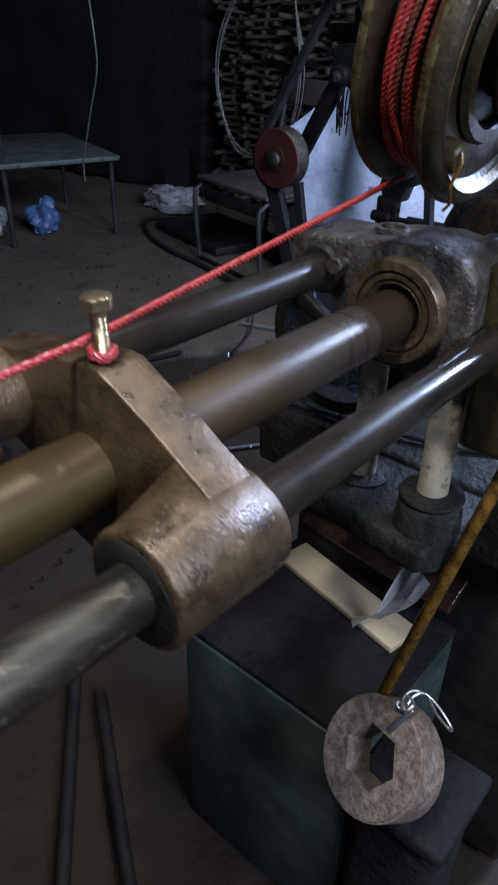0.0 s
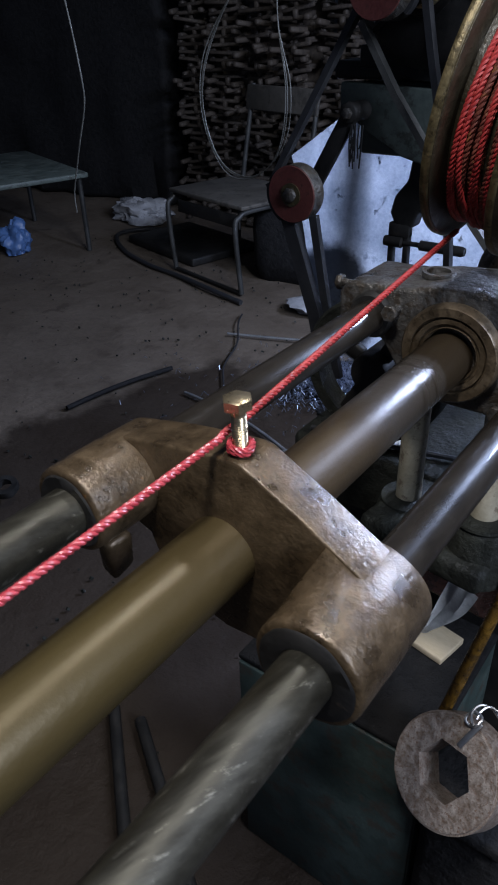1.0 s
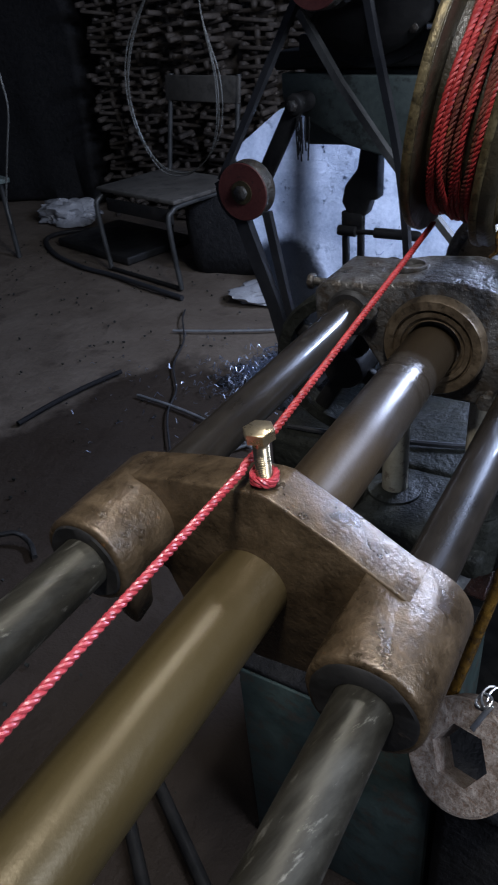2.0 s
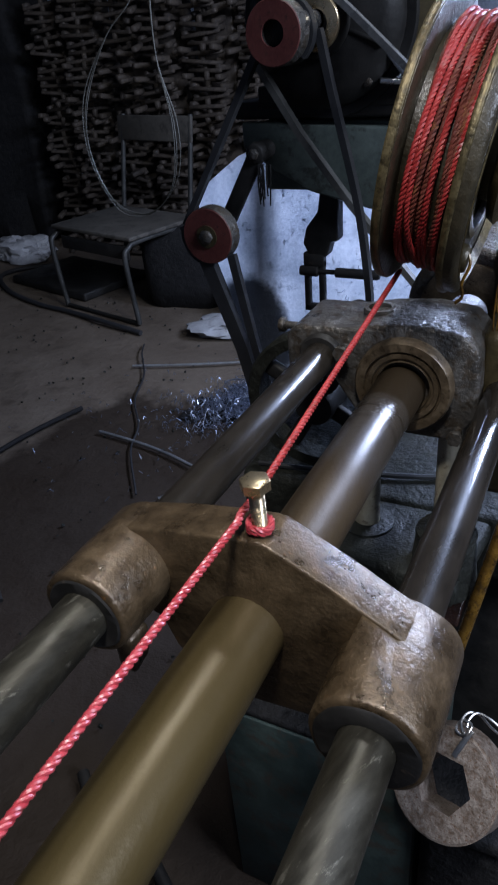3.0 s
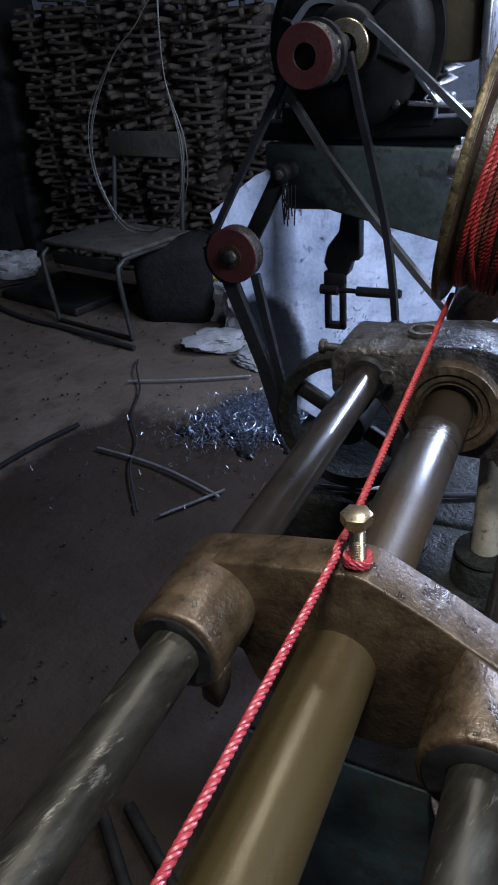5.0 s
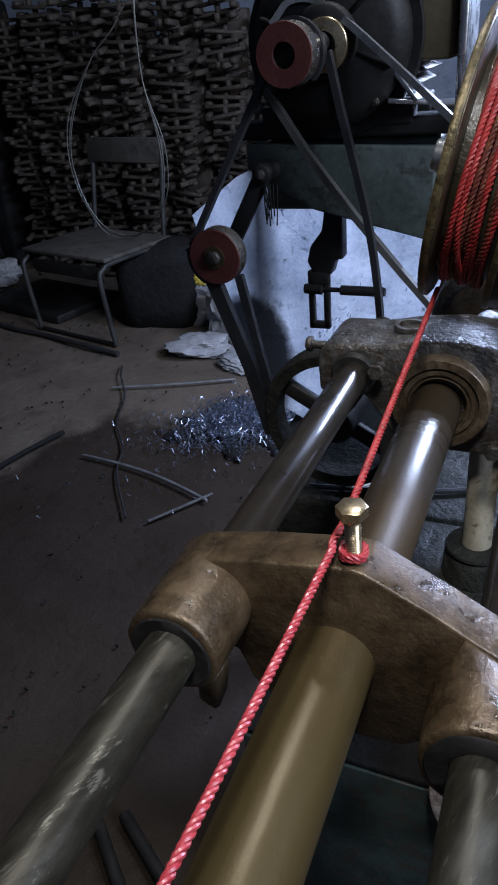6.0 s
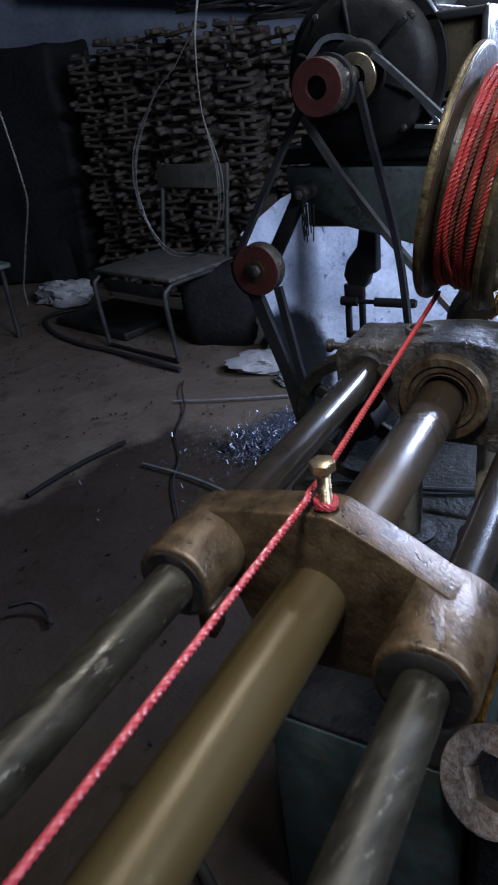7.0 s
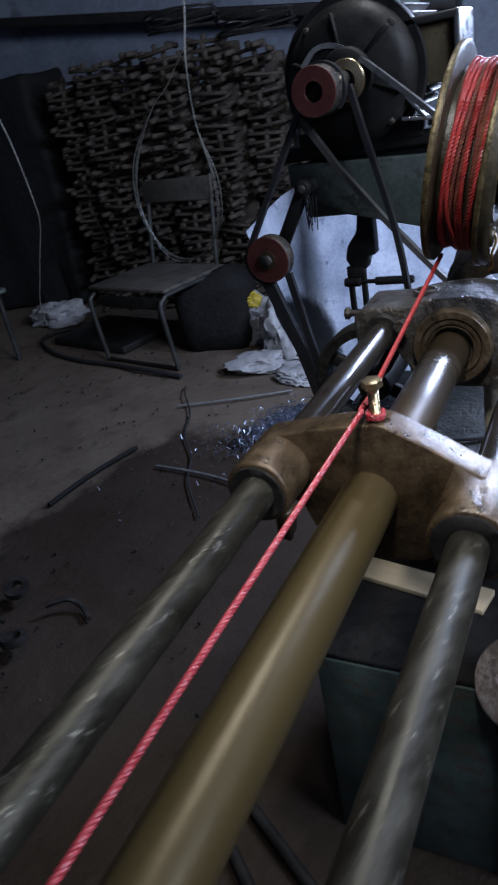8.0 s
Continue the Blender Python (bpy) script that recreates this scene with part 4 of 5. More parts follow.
def green_box():
    g = thing("gearbox", pose(0, 0, 0), "old green-painted machine box below the motor", "gearbox")
    outline = [(-0.366, 1.186), (-0.366, 1.150), (-0.315, 1.118), (-0.262, 1.090), (-0.085, 1.046), (-0.085, 1.174)]
    part("front_plate", moved(prism_bm(outline, 0.024, 0.003), pose(0, 0.742, 0)), M_GREEN, g)
    part("body", box_bm((0.26, 0.10, 0.10), (-0.215, 0.805, 1.135), 0.006), M_GREEN, g)
    part("rail", box_bm((0.46, 0.06, 0.024), (-0.15, 0.765, 1.201), 0.004), M_BLACK, g)
    part("rail", box_bm((0.46, 0.10, 0.024), (-0.15, 0.92, 1.201), 0.004), M_BLACK, g)
    k = part("knuckle", moved(prism_bm([(-0.012, 0.12), (-0.020, 0.065), (-0.040, 0.04), (-0.046, 0.015), (-0.036, -0.004), (-0.006, -0.006), (0.002, 0.02), (0.014, 0.02), (0.014, 0.12)], 0.03, 0.004), pose(-0.243, 0.78, 0.985)), M_BLACK, g, "greasy black casting")
    part("slotted_arm", join_bm(box_bm((0.010, 0.012, 0.085), (-0.284, 0.772, 0.930), 0.002), box_bm((0.010, 0.012, 0.085), (-0.258, 0.772, 0.930), 0.002), box_bm((0.036, 0.012, 0.012), (-0.271, 0.772, 0.892), 0.002), box_bm((0.036, 0.014, 0.022), (-0.271, 0.772, 0.974), 0.002)), M_BLACK, k)
    part("tension_screw", moved(along_x(lathe_bm([(0.008, 0), (0.009, 0.01), (0.009, 0.03), (0.004, 0.032), (0.004, 0.06), (0.008, 0.062), (0.008, 0.13), (0.006, 0.135)], 18)), pose(-0.295, 0.768, 0.955)), M_BLACK, k)
    part("clamp", moved(box_bm((0.07, 0.05, 0.006), (0, 0, 0), 0.001), pose(-0.12, 0.735, 1.232, 0, 6, 20)), M_STEEL, g, "bright bent clamp plate")
    part("clamp_tab", moved(box_bm((0.006, 0.04, 0.05), (0, 0, 0), 0.001), pose(-0.125, 0.73, 1.252, 0, -40, 0)), M_STEEL, g)
    part("leg", box_bm((0.03, 0.03, 1.208), (0.03, 0.95, 0.585), 0.004), M_BLACK, g)
    part("leg", box_bm((0.03, 0.03, 1.208), (-0.355, 0.95, 0.585), 0.004), M_BLACK, g)


green_box()


def belt(name, pts, w, t, material, label):
    """An open run of flat belt through points; it lies in the plane of its pulleys."""
    p = [Vector(q) for q in pts]
    bm = bmesh.new()
    rows = []
    for i, q in enumerate(p):
        d = (p[min(i + 1, len(p) - 1)] - p[max(i - 1, 0)]).normalized()
        side = Vector((0, 1, 0))
        nrm = d.cross(side).normalized()
        rows.append([bm.verts.new(q + side * a * w / 2 + nrm * b * t / 2) for a, b in ((-1, -1), (1, -1), (1, 1), (-1, 1))])
    for a, b in zip(rows, rows[1:]):
        for k in range(4):
            bm.faces.new((a[k], a[(k + 1) % 4], b[(k + 1) % 4], b[k]))
    bm.faces.new(rows[0][::-1])
    bm.faces.new(rows[-1])
    bmesh.ops.recalc_face_normals(bm, faces=bm.faces)
    return part("run", bm, material, name, label)


def belts():
    b = thing("drive_belt", pose(0, 0, 0), "worn black drive belt round motor and idler pulleys", "belt")
    y = 0.650
    arc = [(-0.254 + 0.037 * math.cos(a), y, 1.300 + 0.037 * math.sin(a)) for a in [math.radians(200 - 250 * k / 16) for k in range(17)]]
    belt(b, [(-0.432, y, 1.055), *arc], 0.013, 0.009, M_RUBBER, "")
    belt(b, [(-0.312, 0.69, 1.262), (-0.255, 0.69, 1.176), (-0.188, 0.69, 1.092), (-0.122, 0.69, 1.016), (-0.06, 0.69, 0.948)], 0.014, 0.009, M_BELT, "dust-grey belt run")
    arc2 = [(-0.390 + 0.039 * math.cos(a), y, 1.041 + 0.039 * math.sin(a)) for a in [math.radians(170 + 80 * k / 8) for k in range(9)]]
    belt(b, [(-0.432, y, 1.055), *arc2, (-0.352, y, 0.86), (-0.322, y, 0.74)], 0.015, 0.022, M_RUBBER, "")
    belt(b, [(-0.360, y + 0.004, 1.01), (-0.335, y + 0.004, 0.88), (-0.306, y + 0.004, 0.75)], 0.010, 0.013, M_RUBBER, "")
    c = thing("drum_belt", pose(0, 0, 0), "grey belt from the motor to the drum", "belt")
    belt(c, curve_pts([(-0.300, 0.70, 1.335), (-0.274, 0.70, 1.358), (-0.240, 0.70, 1.357), (-0.200, 0.69, 1.333), (-0.150, 0.67, 1.296), (-0.092, 0.64, 1.253), (-0.030, 0.61, 1.205)], 6), 0.012, 0.008, M_SLICK, "")
    belt(c, curve_pts([(-0.214, 0.665, 1.300), (-0.196, 0.665, 1.224), (-0.170, 0.665, 1.125), (-0.156, 0.665, 1.058), (-0.145, 0.665, 0.975), (-0.140, 0.665, 0.90)], 5), 0.013, 0.009, M_RUBBER, "")


belts()


def flywheel():
    w = thing("spoked_wheel", pose(-0.160, 0.50, 0.868), "dark cast wheel behind the guide rod", "wheel")
    part("rim", along_y(ring_bm([(0.083, -0.016), (0.097, -0.018), (0.101, -0.014), (0.101, 0.014), (0.097, 0.018), (0.083, 0.016)], 64)), M_BASE, w)
    part("hub", along_y(lathe_bm([(0.026, -0.024), (0.028, -0.02), (0.028, 0.16)], 32)), M_BLACK, w)
    for i in range(4):
        part("spoke", moved(box_bm((0.062, 0.014, 0.022), (0.057, 0, 0), 0.004), pose(0, 0, 0, 0, 90 * i + 30, 0)), M_BLACK, w)


flywheel()


def splash_sheet():
    bm = bmesh.new()
    pts = [(-0.545, 1.050), (-0.450, 1.115), (-0.400, 1.135), (-0.05, 1.10), (0.03, 0.64), (-0.30, 0.62), (-0.44, 0.70), (-0.505, 0.86)]
    f = bm.faces.new([bm.verts.new((x, 0, z)) for x, z in pts])
    bmesh.ops.triangulate(bm, faces=[f])
    bmesh.ops.subdivide_edges(bm, edges=bm.edges[:], cuts=7, use_grid_fill=True)
    for v in bm.verts:
        v.co.y += 0.012 * noise.noise(v.co * 7.0) + 0.004 * noise.noise(v.co * 26.0)
    bmesh.ops.solidify(bm, geom=bm.faces[:], thickness=0.002)
    solid("splash_sheet", bm, M_SHEET, pose(0, 0.87, 0), "pale dented translucent splash sheet, spattered and darker low at one end", "splash sheet", smooth=True)
    rng = random.Random(11)
    sw = []
    for i in range(420):
        x, z = rng.uniform(-0.30, -0.04), rng.gauss(0.80, 0.05)
        a = rng.uniform(0, math.pi)
        l = rng.uniform(0.002, 0.010)
        sw.append(tube_bm([(x, 0.856, z), (x + l * math.cos(a) * 0.5, 0.846, z + l * math.sin(a) * 0.5), (x + l * math.cos(a), 0.856, z + l * math.sin(a))], 0.0008, 4))
    solid("swarf", join_bm(*sw), M_CHIP, pose(0, 0, 0), "fine bluish swarf stuck to the splash sheet", "swarf", kind="stuff")
    beads = bmesh.new()
    for i in range(900):
        x, z, r = rng.uniform(-0.47, -0.06), rng.uniform(0.68, 1.07), rng.choice((0.0010, 0.0013, 0.0018, 0.0026))
        c = Vector((x, 0, z))
        y = 0.012 * noise.noise(c * 7.0) + 0.004 * noise.noise(c * 26.0)
        bmesh.ops.create_icosphere(beads, subdivisions=1, radius=r, matrix=pose(x, y - 0.001, z) @ Matrix.Diagonal((1, 0.6, rng.uniform(0.8, 1.5), 1)))
    solid("droplets", beads, M_SHEET, pose(0, 0.87, 0), "beads of milky coolant on the splash sheet", "droplets", kind="stuff", smooth=True)
    # the ledge that the sheet stands on
    solid("ledge", box_bm((0.46, 0.12, 0.05), (0, 0, 0), 0.006), M_BLACK, pose(-0.16, 0.885, 0.595), "black steel ledge behind the machine bed", "ledge")


splash_sheet()


# ---- floor things ----
def chair():
    u, v = Vector((0.97, -0.243, 0)), Vector((0.243, 0.97, 0))
    o = Vector((-2.60, 2.70, FLOOR))
    w, d, h = 0.62, 0.50, 0.425

    def at(a, b, z):
        return o + u * a + v * b + Vector((0, 0, z))

    c = thing("chair", pose(0, 0, 0), "old tubular steel chair with a dusty board seat", "chair")
    r = 0.014
    for a in (0.0, w):
        part("leg", tube_bm(curve_pts([at(a, 0.0, 0.012), at(a - 0.01, -0.01, 0.2), at(a - 0.02, -0.01, h - 0.06), at(a - 0.02, 0.02, h - 0.02), at(a - 0.02, 0.10, h), at(a - 0.02, d, h)], 6), r, 10), M_TUBING, c)
        part("back_post", tube_bm(curve_pts([at(a * 0.9, d - 0.04, 0.012), at(a * 0.9, d + 0.02, h), at(a * 0.86 + 0.03, d + 0.10, 0.95)], 6), r, 10), M_TUBING, c)
    part("front_rail", tube_bm([at(0, 0, 0.014), at(w, 0, 0.014)], r * 0.8, 8), M_BLACK, c)
    seat = box_bm((w + 0.04, d, 0.022), (0, 0, 0), 0.006)
    roughen(seat, 0.006, 6)
    m = Matrix.Translation(at(w / 2 - 0.02, d / 2 + 0.02, h + 0.024)) @ pose(0, 0, 0, 0, 0, -14)
    part("seat", moved(seat, m), M_CHAIR, c, "dusty grey seat board")
    m = Matrix.Translation(at(w * 0.46, d + 0.085, 0.88)) @ pose(0, 0, 0, -8, 0, -14)
    part("backrest", moved(box_bm((w * 0.95, 0.018, 0.13), (0, 0, 0), 0.006), m), M_CHAIR, c)
    m = Matrix.Translation(at(w / 2, 0.03, h - 0.05)) @ pose(0, 0, 0, 0, 0, -14)
    part("apron", moved(box_bm((w * 0.9, 0.012, 0.07), (0, 0, 0), 0.003), m), M_BLACK, c)


chair()
solid("hose", tube_bm(curve_pts([(-1.92, 2.44, 0), (-2.2, 2.5, 0.01), (-2.52, 2.60, 0), (-2.8, 2.66, 0), (-3.15, 2.80, 0), (-3.42, 3.02, 0.01), (-3.35, 3.25, 0), (-3.0, 3.4, 0)], 8), 0.014, 8), M_RUBBER, pose(0, 0, FLOOR + 0.014), "black rubber hose lying on the floor", "hose")
solid("drip_pan", box_bm((0.75, 0.5, 0.05), (0, 0, 0), 0.01), M_BLACK, pose(-2.85, 3.12, FLOOR + 0.025, 0, 0, -14), "black greasy drip pan behind the chair", "pan")
solid("rubbish_sack", roughen(box_bm((0.46, 0.40, 0.46), (0, 0, 0), 0.15, 5), 0.05, 5), M_GRIME, pose(-1.94, 3.00, FLOOR + 0.20, 0, 0, 20), "slumped black rubbish sack on the floor", "sack", smooth=True)


def crumpled(size, seed, amount=0.03):
    bm = bmesh.new()
    bmesh.ops.create_icosphere(bm, subdivisions=4, radius=0.5)
    for v in bm.verts:
        n1 = noise.noise(v.co * 3.0 + Vector((seed, 0, 0)))
        n2 = abs(noise.noise(v.co * 8.0 + Vector((0, seed, 0))))
        v.co *= 1 + 0.5 * n1 - 0.35 * n2
        v.co = Vector((v.co.x * size[0], v.co.y * size[1], max(-0.25, v.co.z) * size[2]))
    return bm


for i, (x, y, s, rz) in enumerate([(-1.50, 2.60, (0.36, 0.24, 0.12), 20), (-1.24, 2.48, (0.30, 0.20, 0.08), -25), (-1.42, 2.84, (0.34, 0.28, 0.46), 40), (-1.68, 3.04, (0.30, 0.24, 0.40), 10)]):
    solid("plastic_bag", crumpled(s, 3.0 * i), M_BAG, pose(x, y, FLOOR + 0.25 * s[2], 0, 0, rz), "crumpled dusty white plastic bag on the floor", "bag", group="bags on the floor")
solid("plastic_bag", crumpled((0.5, 0.3, 0.22), 17.0), M_BAG, pose(-3.62, 3.45, FLOOR + 0.06, 0, 0, 10), "heap of pale plastic bags by the wall", "bag", group="bags on the floor")
solid("plastic_scrap", crumpled((0.14, 0.12, 0.12), 9.0), M_OCHRE, pose(-1.70, 3.00, FLOOR + 0.25), "yellow plastic scrap lying on the bags", "scrap")


solid("paper_scrap", crumpled((0.06, 0.04, 0.025), 51.0), M_RAG, pose(-0.135, 0.53, 0.748, 0, 0, 30), "torn white paper scrap on the machine bed", "scrap")


def bar_on_floor(name, a, b, r, material, label, bend=0.0, ribs=True):
    a, b = Vector((*a, 0)), Vector((*b, 0))
    side = Vector((-(b - a).y, (b - a).x, 0)).normalized()
    n = 110
    pts = [a.lerp(b, i / n) + side * bend * math.sin(math.pi * i / n) for i in range(n + 1)]
    tap = [1.0 + (0.42 if ribs and i % 2 else 0.0) for i in range(n + 1)]
    solid(name, tube_bm(pts, r, 8, tap), material, pose(0, 0, FLOOR + 0.007 + r), label, "steel bar")


bar_on_floor("rebar", (-1.503, 1.529), (-0.90, 1.385), 0.0052, M_REBAR, "ribbed steel bar lying on the floor", 0.03)
bar_on_floor("rebar", (-1.73, 2.089), (-1.20, 2.30), 0.005, M_REBAR, "ribbed steel bar lying beside the swarf", -0.01)
bar_on_floor("rebar", (-1.037, 1.225), (-0.90, 1.43), 0.0045, M_REBAR, "short dark steel bar on the floor")
# black strip laid where a shaded groove or step crosses the floor
bar_on_floor("shade_strip", (-1.79, 1.17), (-1.69, 1.66), 0.010, M_GRIME, "dark strip standing in for a shaded groove in the floor", 0.02, False)
bar_on_floor("steel_bar", (-0.64, 0.32), (-0.28, 0.02), 0.013, M_BLACK, "dark blued steel bar on the floor", 0, False)
bar_on_floor("steel_bar", (-0.57, 0.33), (-0.20, 0.10), 0.013, M_BLACK, "dark blued steel bar on the floor", 0, False)


def swarf_pile():
    rng = random.Random(21)
    bms = []
    for i in range(3400):
        wide = 2.6 if i % 7 == 0 else 1.0
        u, w = wide * rng.gauss(0, 0.13), wide * rng.gauss(0, 0.085)
        x, y = -0.99 + 0.80 * u - 0.6 * w, 1.93 + 0.6 * u + 0.80 * w
        z = 0.012 + max(0, 0.06 - 0.2 * math.hypot(x + 1.05, y - 1.95)) * rng.random()
        a, l = rng.uniform(0, 6.28), rng.uniform(0.006, 0.032)
        c = rng.uniform(-0.012, 0.012)
        pts = [(x, y, z), (x + 0.5 * l * math.cos(a) - c * math.sin(a), y + 0.5 * l * math.sin(a) + c * math.cos(a), z + rng.uniform(0, 0.02)), (x + l * math.cos(a), y + l * math.sin(a), z)]
        bms.append(tube_bm(pts, rng.uniform(0.0008, 0.0016), 4))
    for i in range(12):
        x, y = rng.gauss(-0.98, 0.10), rng.gauss(1.93, 0.09)
        a0, rr = rng.uniform(0, 6.28), rng.uniform(0.03, 0.09)
        sp = rng.uniform(2.5, 5.0)
        bms.append(tube_bm([(x + rr * math.cos(a0 + k * sp / 14), y + rr * 0.7 * math.sin(a0 + k * sp / 14), 0.03 + 0.03 * math.sin(k / 4.0 + a0) * 0.6 + 0.016) for k in range(15)], 0.0024, 5))
    mound = bmesh.new()
    bmesh.ops.create_grid(mound, x_segments=40, y_segments=40, size=0.5)
    for v in mound.verts:
        d = v.co.xy.length * (1.15 + 0.9 * noise.noise(v.co * 5.0) + 0.4 * noise.noise(v.co * 14.0))
        v.co.z = 0.05 * (1 - (2.4 * d) ** 2) * 0.7 + 0.03 * noise.noise(v.co * 9.0) + 0.016 * noise.noise(v.co * 30.0) if d < 0.46 else -0.08
        v.co *= 0.55
    solid("swarf_mound", mound, M_GRIME, pose(-1.0, 1.93, FLOOR + 0.004), "dark oily mound of fine swarf on the floor", "swarf", kind="stuff", smooth=True)
    solid("swarf_pile", join_bm(*bms), M_CHIP, pose(0, 0, FLOOR), "loose pile of bluish steel swarf on the floor", "swarf", kind="stuff")
    bms = []
    for i in range(520):
        x, y = rng.uniform(-3.6, -0.4), rng.uniform(0.2, 3.2)
        s = rng.uniform(0.003, 0.010)
        bms.append(moved(box_bm((s, s * 0.8, s * 0.6)), pose(x, y, 0.006 + 0.2 * s, rng.uniform(0, 90), rng.uniform(0, 90), rng.uniform(0, 90))))
    solid("grit", join_bm(*bms), M_BASE, pose(0, 0, FLOOR), "scattered grit and crumbs on the floor", "grit", kind="stuff")


swarf_pile()


def scrap_heap():
    rng = random.Random(44)
    for i in range(22):
        x, y = rng.gauss(-1.52, 0.12), rng.gauss(0.46, 0.14)
        z = FLOOR + 0.02 + 0.10 * rng.random() * max(0.0, 1 - 2.2 * math.hypot(x + 1.52, y - 0.46))
        m = pose(x, y, z, rng.uniform(-14, 14), rng.uniform(-14, 14), rng.uniform(0, 360))
        l = rng.uniform(0.05, 0.12)
        if i % 3 == 0:
            bm = tube_bm(curve_pts([(-l, 0, 0), (-l * 0.3, l * 0.4, 0.01), (l * 0.4, l * 0.3, 0), (l, -l * 0.3, 0.01)], 5), 0.008, 7)
            nm, lab, cat = "scrap_rod", "bent rusty rod end in the scrap heap", "scrap"
        elif i % 3 == 1:
            bm = box_bm((l * 1.6, 0.045, 0.014), (0, 0, 0), 0.004, 1)
            nm, lab, cat = "scrap_plate", "rusty offcut plate in the scrap heap", "scrap"
        else:
            bm = ring_bm([(0.022, -0.012), (0.04, -0.012), (0.042, 0), (0.04, 0.012), (0.022, 0.012)], 20)
            nm, lab, cat = "scrap_ring", "rusty ring in the scrap heap", "scrap"
        solid(nm, roughen(bm, 0.002, 30), M_BLACK, m, lab, cat, "scrap heap")


scrap_heap()


def bench():
    b = thing("bench", pose(-3.95, 2.55, FLOOR, 0, 0, -18), "low green-topped steel bench with tube legs", "bench")
    part("top", roughen(box_bm((1.1, 0.75, 0.03), (0, 0, 0.47), 0.006), 0.004, 4), M_GREEN, b)
    for x in (-0.5, 0.5):
        for y in (-0.33, 0.33):
            part("leg", tube_bm([(x, y, 0), (x, y, 0.455)], 0.016, 10), M_TUBING, b)
    part("rail", tube_bm([(-0.5, -0.33, 0.06), (0.5, -0.33, 0.06)], 0.018, 10), M_GREEN, b)
    part("hoop", tube_bm(curve_pts([(0.5, -0.33, 0.45), (0.52, -0.33, 0.75), (0.40, -0.33, 0.95), (0.1, -0.33, 1.0), (-0.4, -0.33, 1.0)], 6), 0.014, 10), M_TUBING, b)
    solid("blue_bag", crumpled((0.22, 0.2, 0.26), 31.0), M_BLUE, pose(-3.75, 2.42, FLOOR + 0.07), "blue plastic bag under the bench", "bag")
    solid("plastic_bag", crumpled((0.34, 0.3, 0.3), 37.0), M_BAG, pose(-3.95, 2.1, FLOOR + 0.08), "pale crumpled bag under the bench", "bag", group="bags on the floor")


bench()


# ---- stacks of castings along the wall ----
def casting_stacks():
    rng = random.Random(2)
    bm = box_bm((0.24, 0.035, 0.022), (0, 0, 0), 0.006, 1)
    bm = join_bm(bm, box_bm((0.035, 0.12, 0.03), (-0.10, 0.05, 0.016), 0.006, 1), box_bm((0.035, 0.12, 0.03), (0.10, 0.05, 0.016), 0.006, 1), box_bm((0.03, 0.03, 0.05), (0, 0.01, 0.02), 0.006, 1))
    me = mesh_of("casting", bm, M_CASTINGS)
    first = None
    for x, y, h in ((-3.32, 3.82, 1.60), (-3.02, 3.76, 1.64), (-2.70, 3.72, 1.64), (-2.38, 3.64, 1.63), (-2.08, 3.66, 1.66), (-1.78, 3.72, 1.56), (-1.48, 3.76, 1.47), (-1.18, 3.85, 1.40)):
        s = thing("casting_stack", pose(x, y, FLOOR, 0, 0, rng.uniform(-12, 12)), "tall stack of rusty brown bracket castings", "stack of castings", "stacks along the wall")
        core = box_bm((0.26, 0.10, h - 0.06), (0, 0.16, (h - 0.06) / 2), 0.01)
        part("core", core, M_CASTINGS, s)
        z = 0.013
        while z < h:
            ob = new("casting", me)
            ob.parent = s
            ob.matrix_basis = pose(rng.uniform(-0.025, 0.025), rng.uniform(-0.03, 0.03), z, rng.uniform(-9, 9), rng.uniform(-9, 9), rng.choice((0, 0, 180)) + rng.uniform(-22, 22))
            z += 0.046
    # loose wire coil on top
    for x, y, z in ((-2.2, 3.68, 1.70), (-1.75, 3.72, 1.60)):
        w = thing("wire_coil", pose(x, y, z), "loose dark wire coil on top of the stacks", "wire coil")
        for k in range(6):
            part("turn", tube_bm([((0.22 + rng.uniform(-0.03, 0.03)) * math.cos(a / 6), 0.16 * math.sin(a / 6), 0.03 * math.sin(a / 9.0 + k) + 0.012 * k) for a in range(39)], 0.006, 5), M_BLACK, w)


casting_stacks()


def tarpaulin():
    """A dark sheet thrown over goods by the wall, hanging in folds."""
    bm = box_bm((2.6, 0.55, 1.72), (0, 0, 0.86), 0.05, 3)
    bmesh.ops.subdivide_edges(bm, edges=[e for e in bm.edges if e.calc_length() > 0.25], cuts=14, use_grid_fill=True)
    for v in bm.verts:
        drop = 1.0 - v.co.z / 1.72
        v.co.y += 0.05 * drop * math.sin(13.0 * v.co.x + 2.0 * noise.noise(v.co * 2.0)) + 0.05 * noise.noise(v.co * 2.4)
        v.co.z += (0.14 * noise.noise(Vector((v.co.x * 1.4, v.co.y, 3.0))) if drop < 0.4 else 0.0)
    solid("tarpaulin", bm, M_GRIME, pose(-5.0, 4.02, FLOOR + 0.003, 0, 0, 6), "black dirty tarpaulin draped over goods by the wall", "tarpaulin", smooth=True)


tarpaulin()


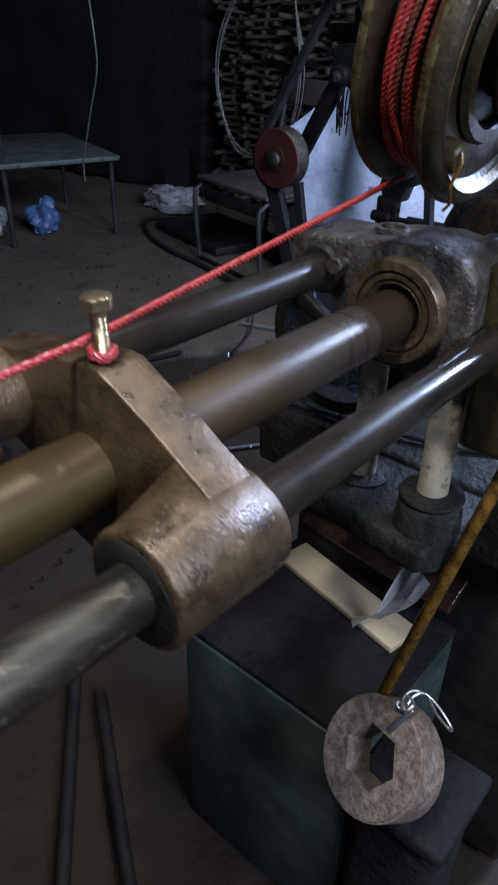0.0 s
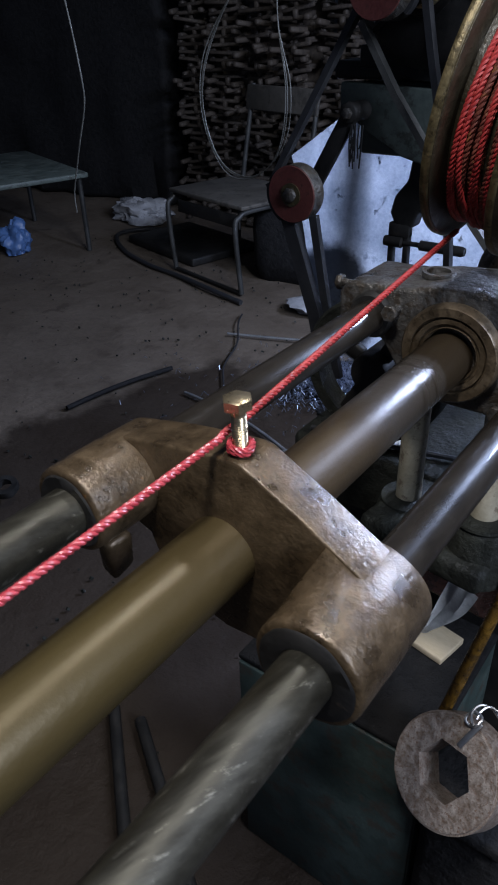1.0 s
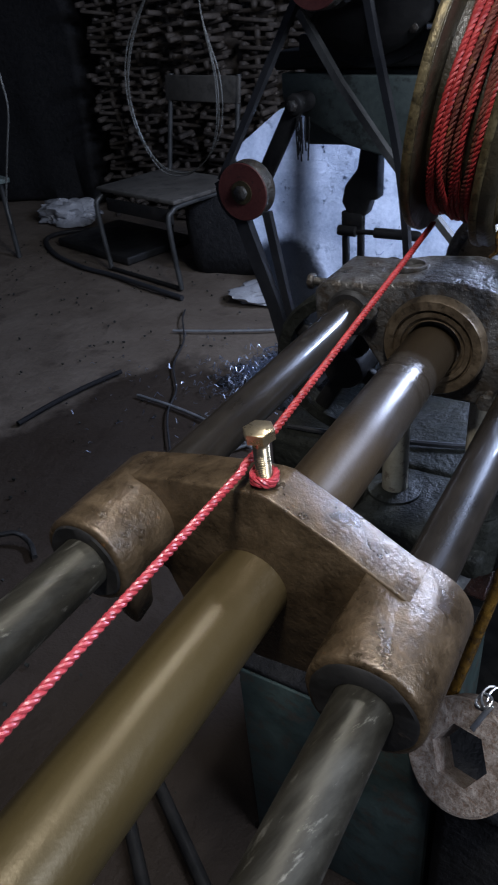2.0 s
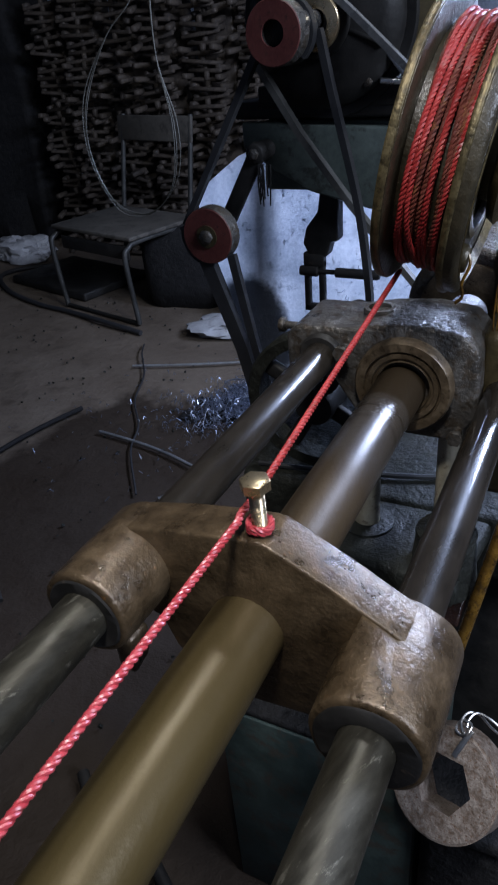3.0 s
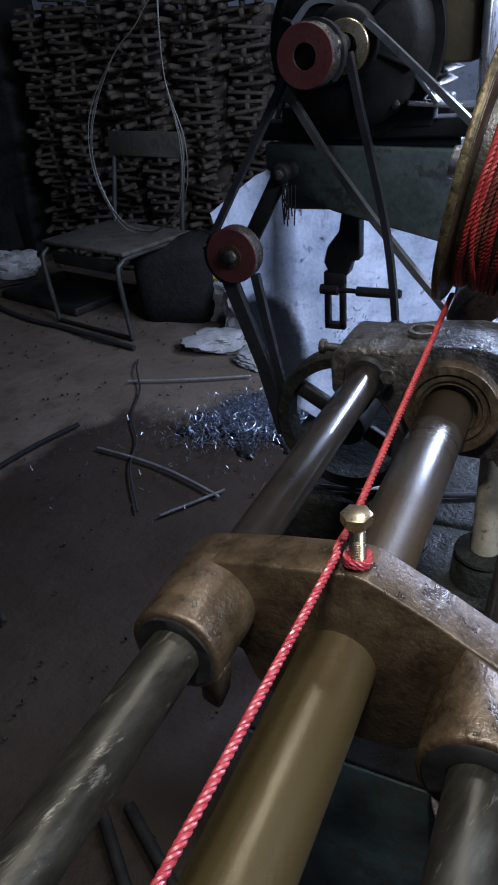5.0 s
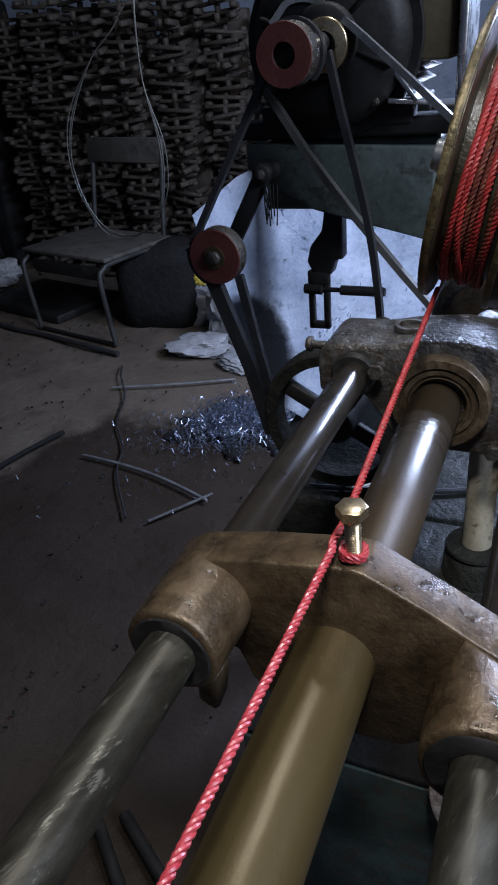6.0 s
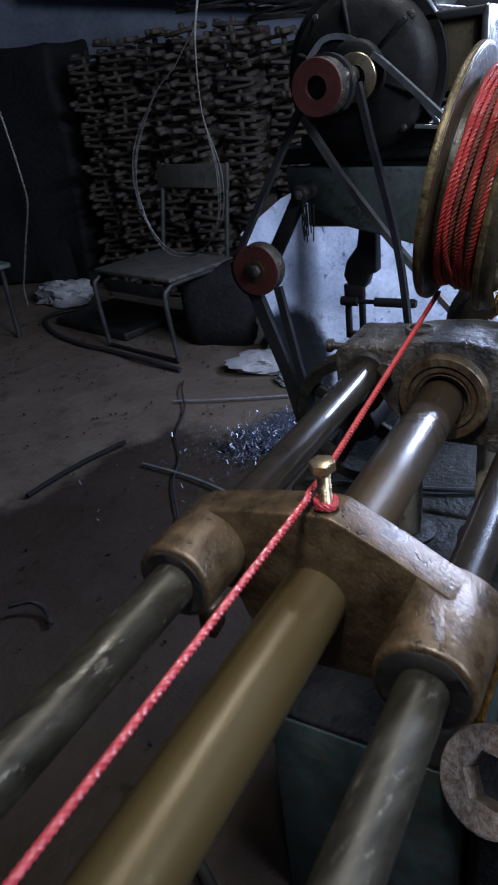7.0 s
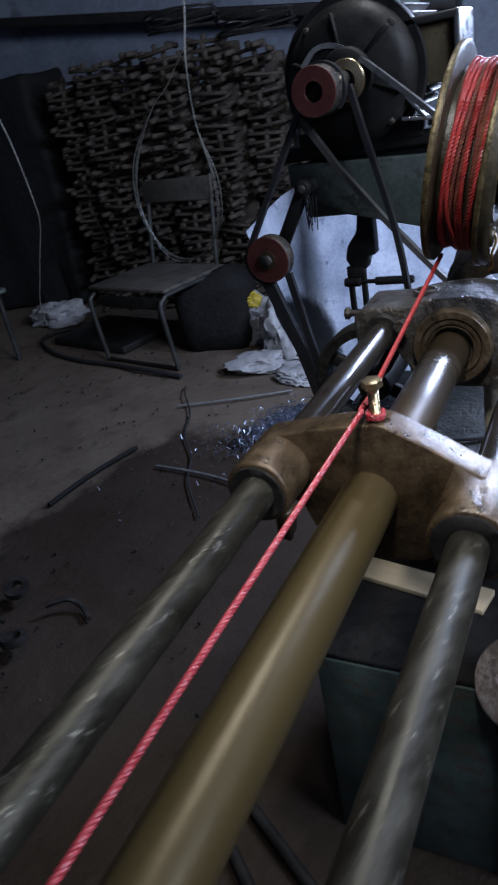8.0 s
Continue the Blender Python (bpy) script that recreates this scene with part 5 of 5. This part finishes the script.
# ---- hanging wires ----
solid("hanging_wire", join_bm(*[tube_bm(curve_pts([(-0.78, 1.26, 4.3), (-0.785, 1.25, 2.2), (-0.795, 1.24, 1.60), (-0.815, 1.22, 1.40 + o), (-0.820, 1.22, 1.26), (-0.800 + o, 1.22, 1.13), (-0.810 + o, 1.22, 1.02), (-0.848, 1.22, 0.950), (-0.915, 1.22, 0.918 - 0.4 * o), (-0.990, 1.22, 0.938 - o), (-1.038 - 0.5 * o, 1.22, 1.01), (-1.052 - 0.6 * o, 1.22, 1.11), (-1.018 - o, 1.22, 1.21), (-0.945, 1.22, 1.315), (-0.865, 1.225, 1.385), (-0.800, 1.24, 1.52), (-0.780, 1.25, 2.0), (-0.770, 1.26, 4.3)], 8), 0.0013, 6) for o in (0.0, 0.005, 0.014)]), M_WIRE, pose(0, 0, 0), "slack loop of pale wire hanging from above", "wire", smooth=True)
solid("hanging_wire", tube_bm(curve_pts([(-1.42, 0.955, 4.3), (-1.34, 0.955, 2.2), (-1.25, 0.955, 1.50), (-1.210, 0.955, 1.30), (-1.193, 0.955, 1.16), (-1.196, 0.955, 1.10), (-1.232, 0.955, 1.015), (-1.257, 0.955, 0.954), (-1.282, 0.955, 0.89), (-1.284, 0.955, 0.84)], 8), 0.0018, 6), M_WIRE, pose(0, 0, 0), "pale wire hanging down with a bare end", "wire", smooth=True)
solid("thin_cable", tube_bm(curve_pts([(-0.26, 0.50, 0.745), (-0.20, 0.505, 0.746), (-0.10, 0.52, 0.748), (0.0, 0.55, 0.746), (0.08, 0.60, 0.745)], 8), 0.004, 7), M_RUBBER, pose(0, 0, 0), "thin black cable lying on the machine bed", "cable", smooth=True)
solid("power_cable", tube_bm(curve_pts([(-1.82, 2.32, 0.0), (-1.75, 2.2, 0.01), (-1.62, 2.02, 0), (-1.52, 1.8, 0), (-1.38, 1.62, 0), (-1.30, 1.45, 0), (-1.12, 1.22, 0)], 8), 0.004, 6), M_RUBBER, pose(0, 0, FLOOR + 0.012), "black cable trailing over the floor", "cable", smooth=True)


def motions():
    """Slide, drum and drive stand still all through the shot; only the camera travels, along PATH."""


motions()
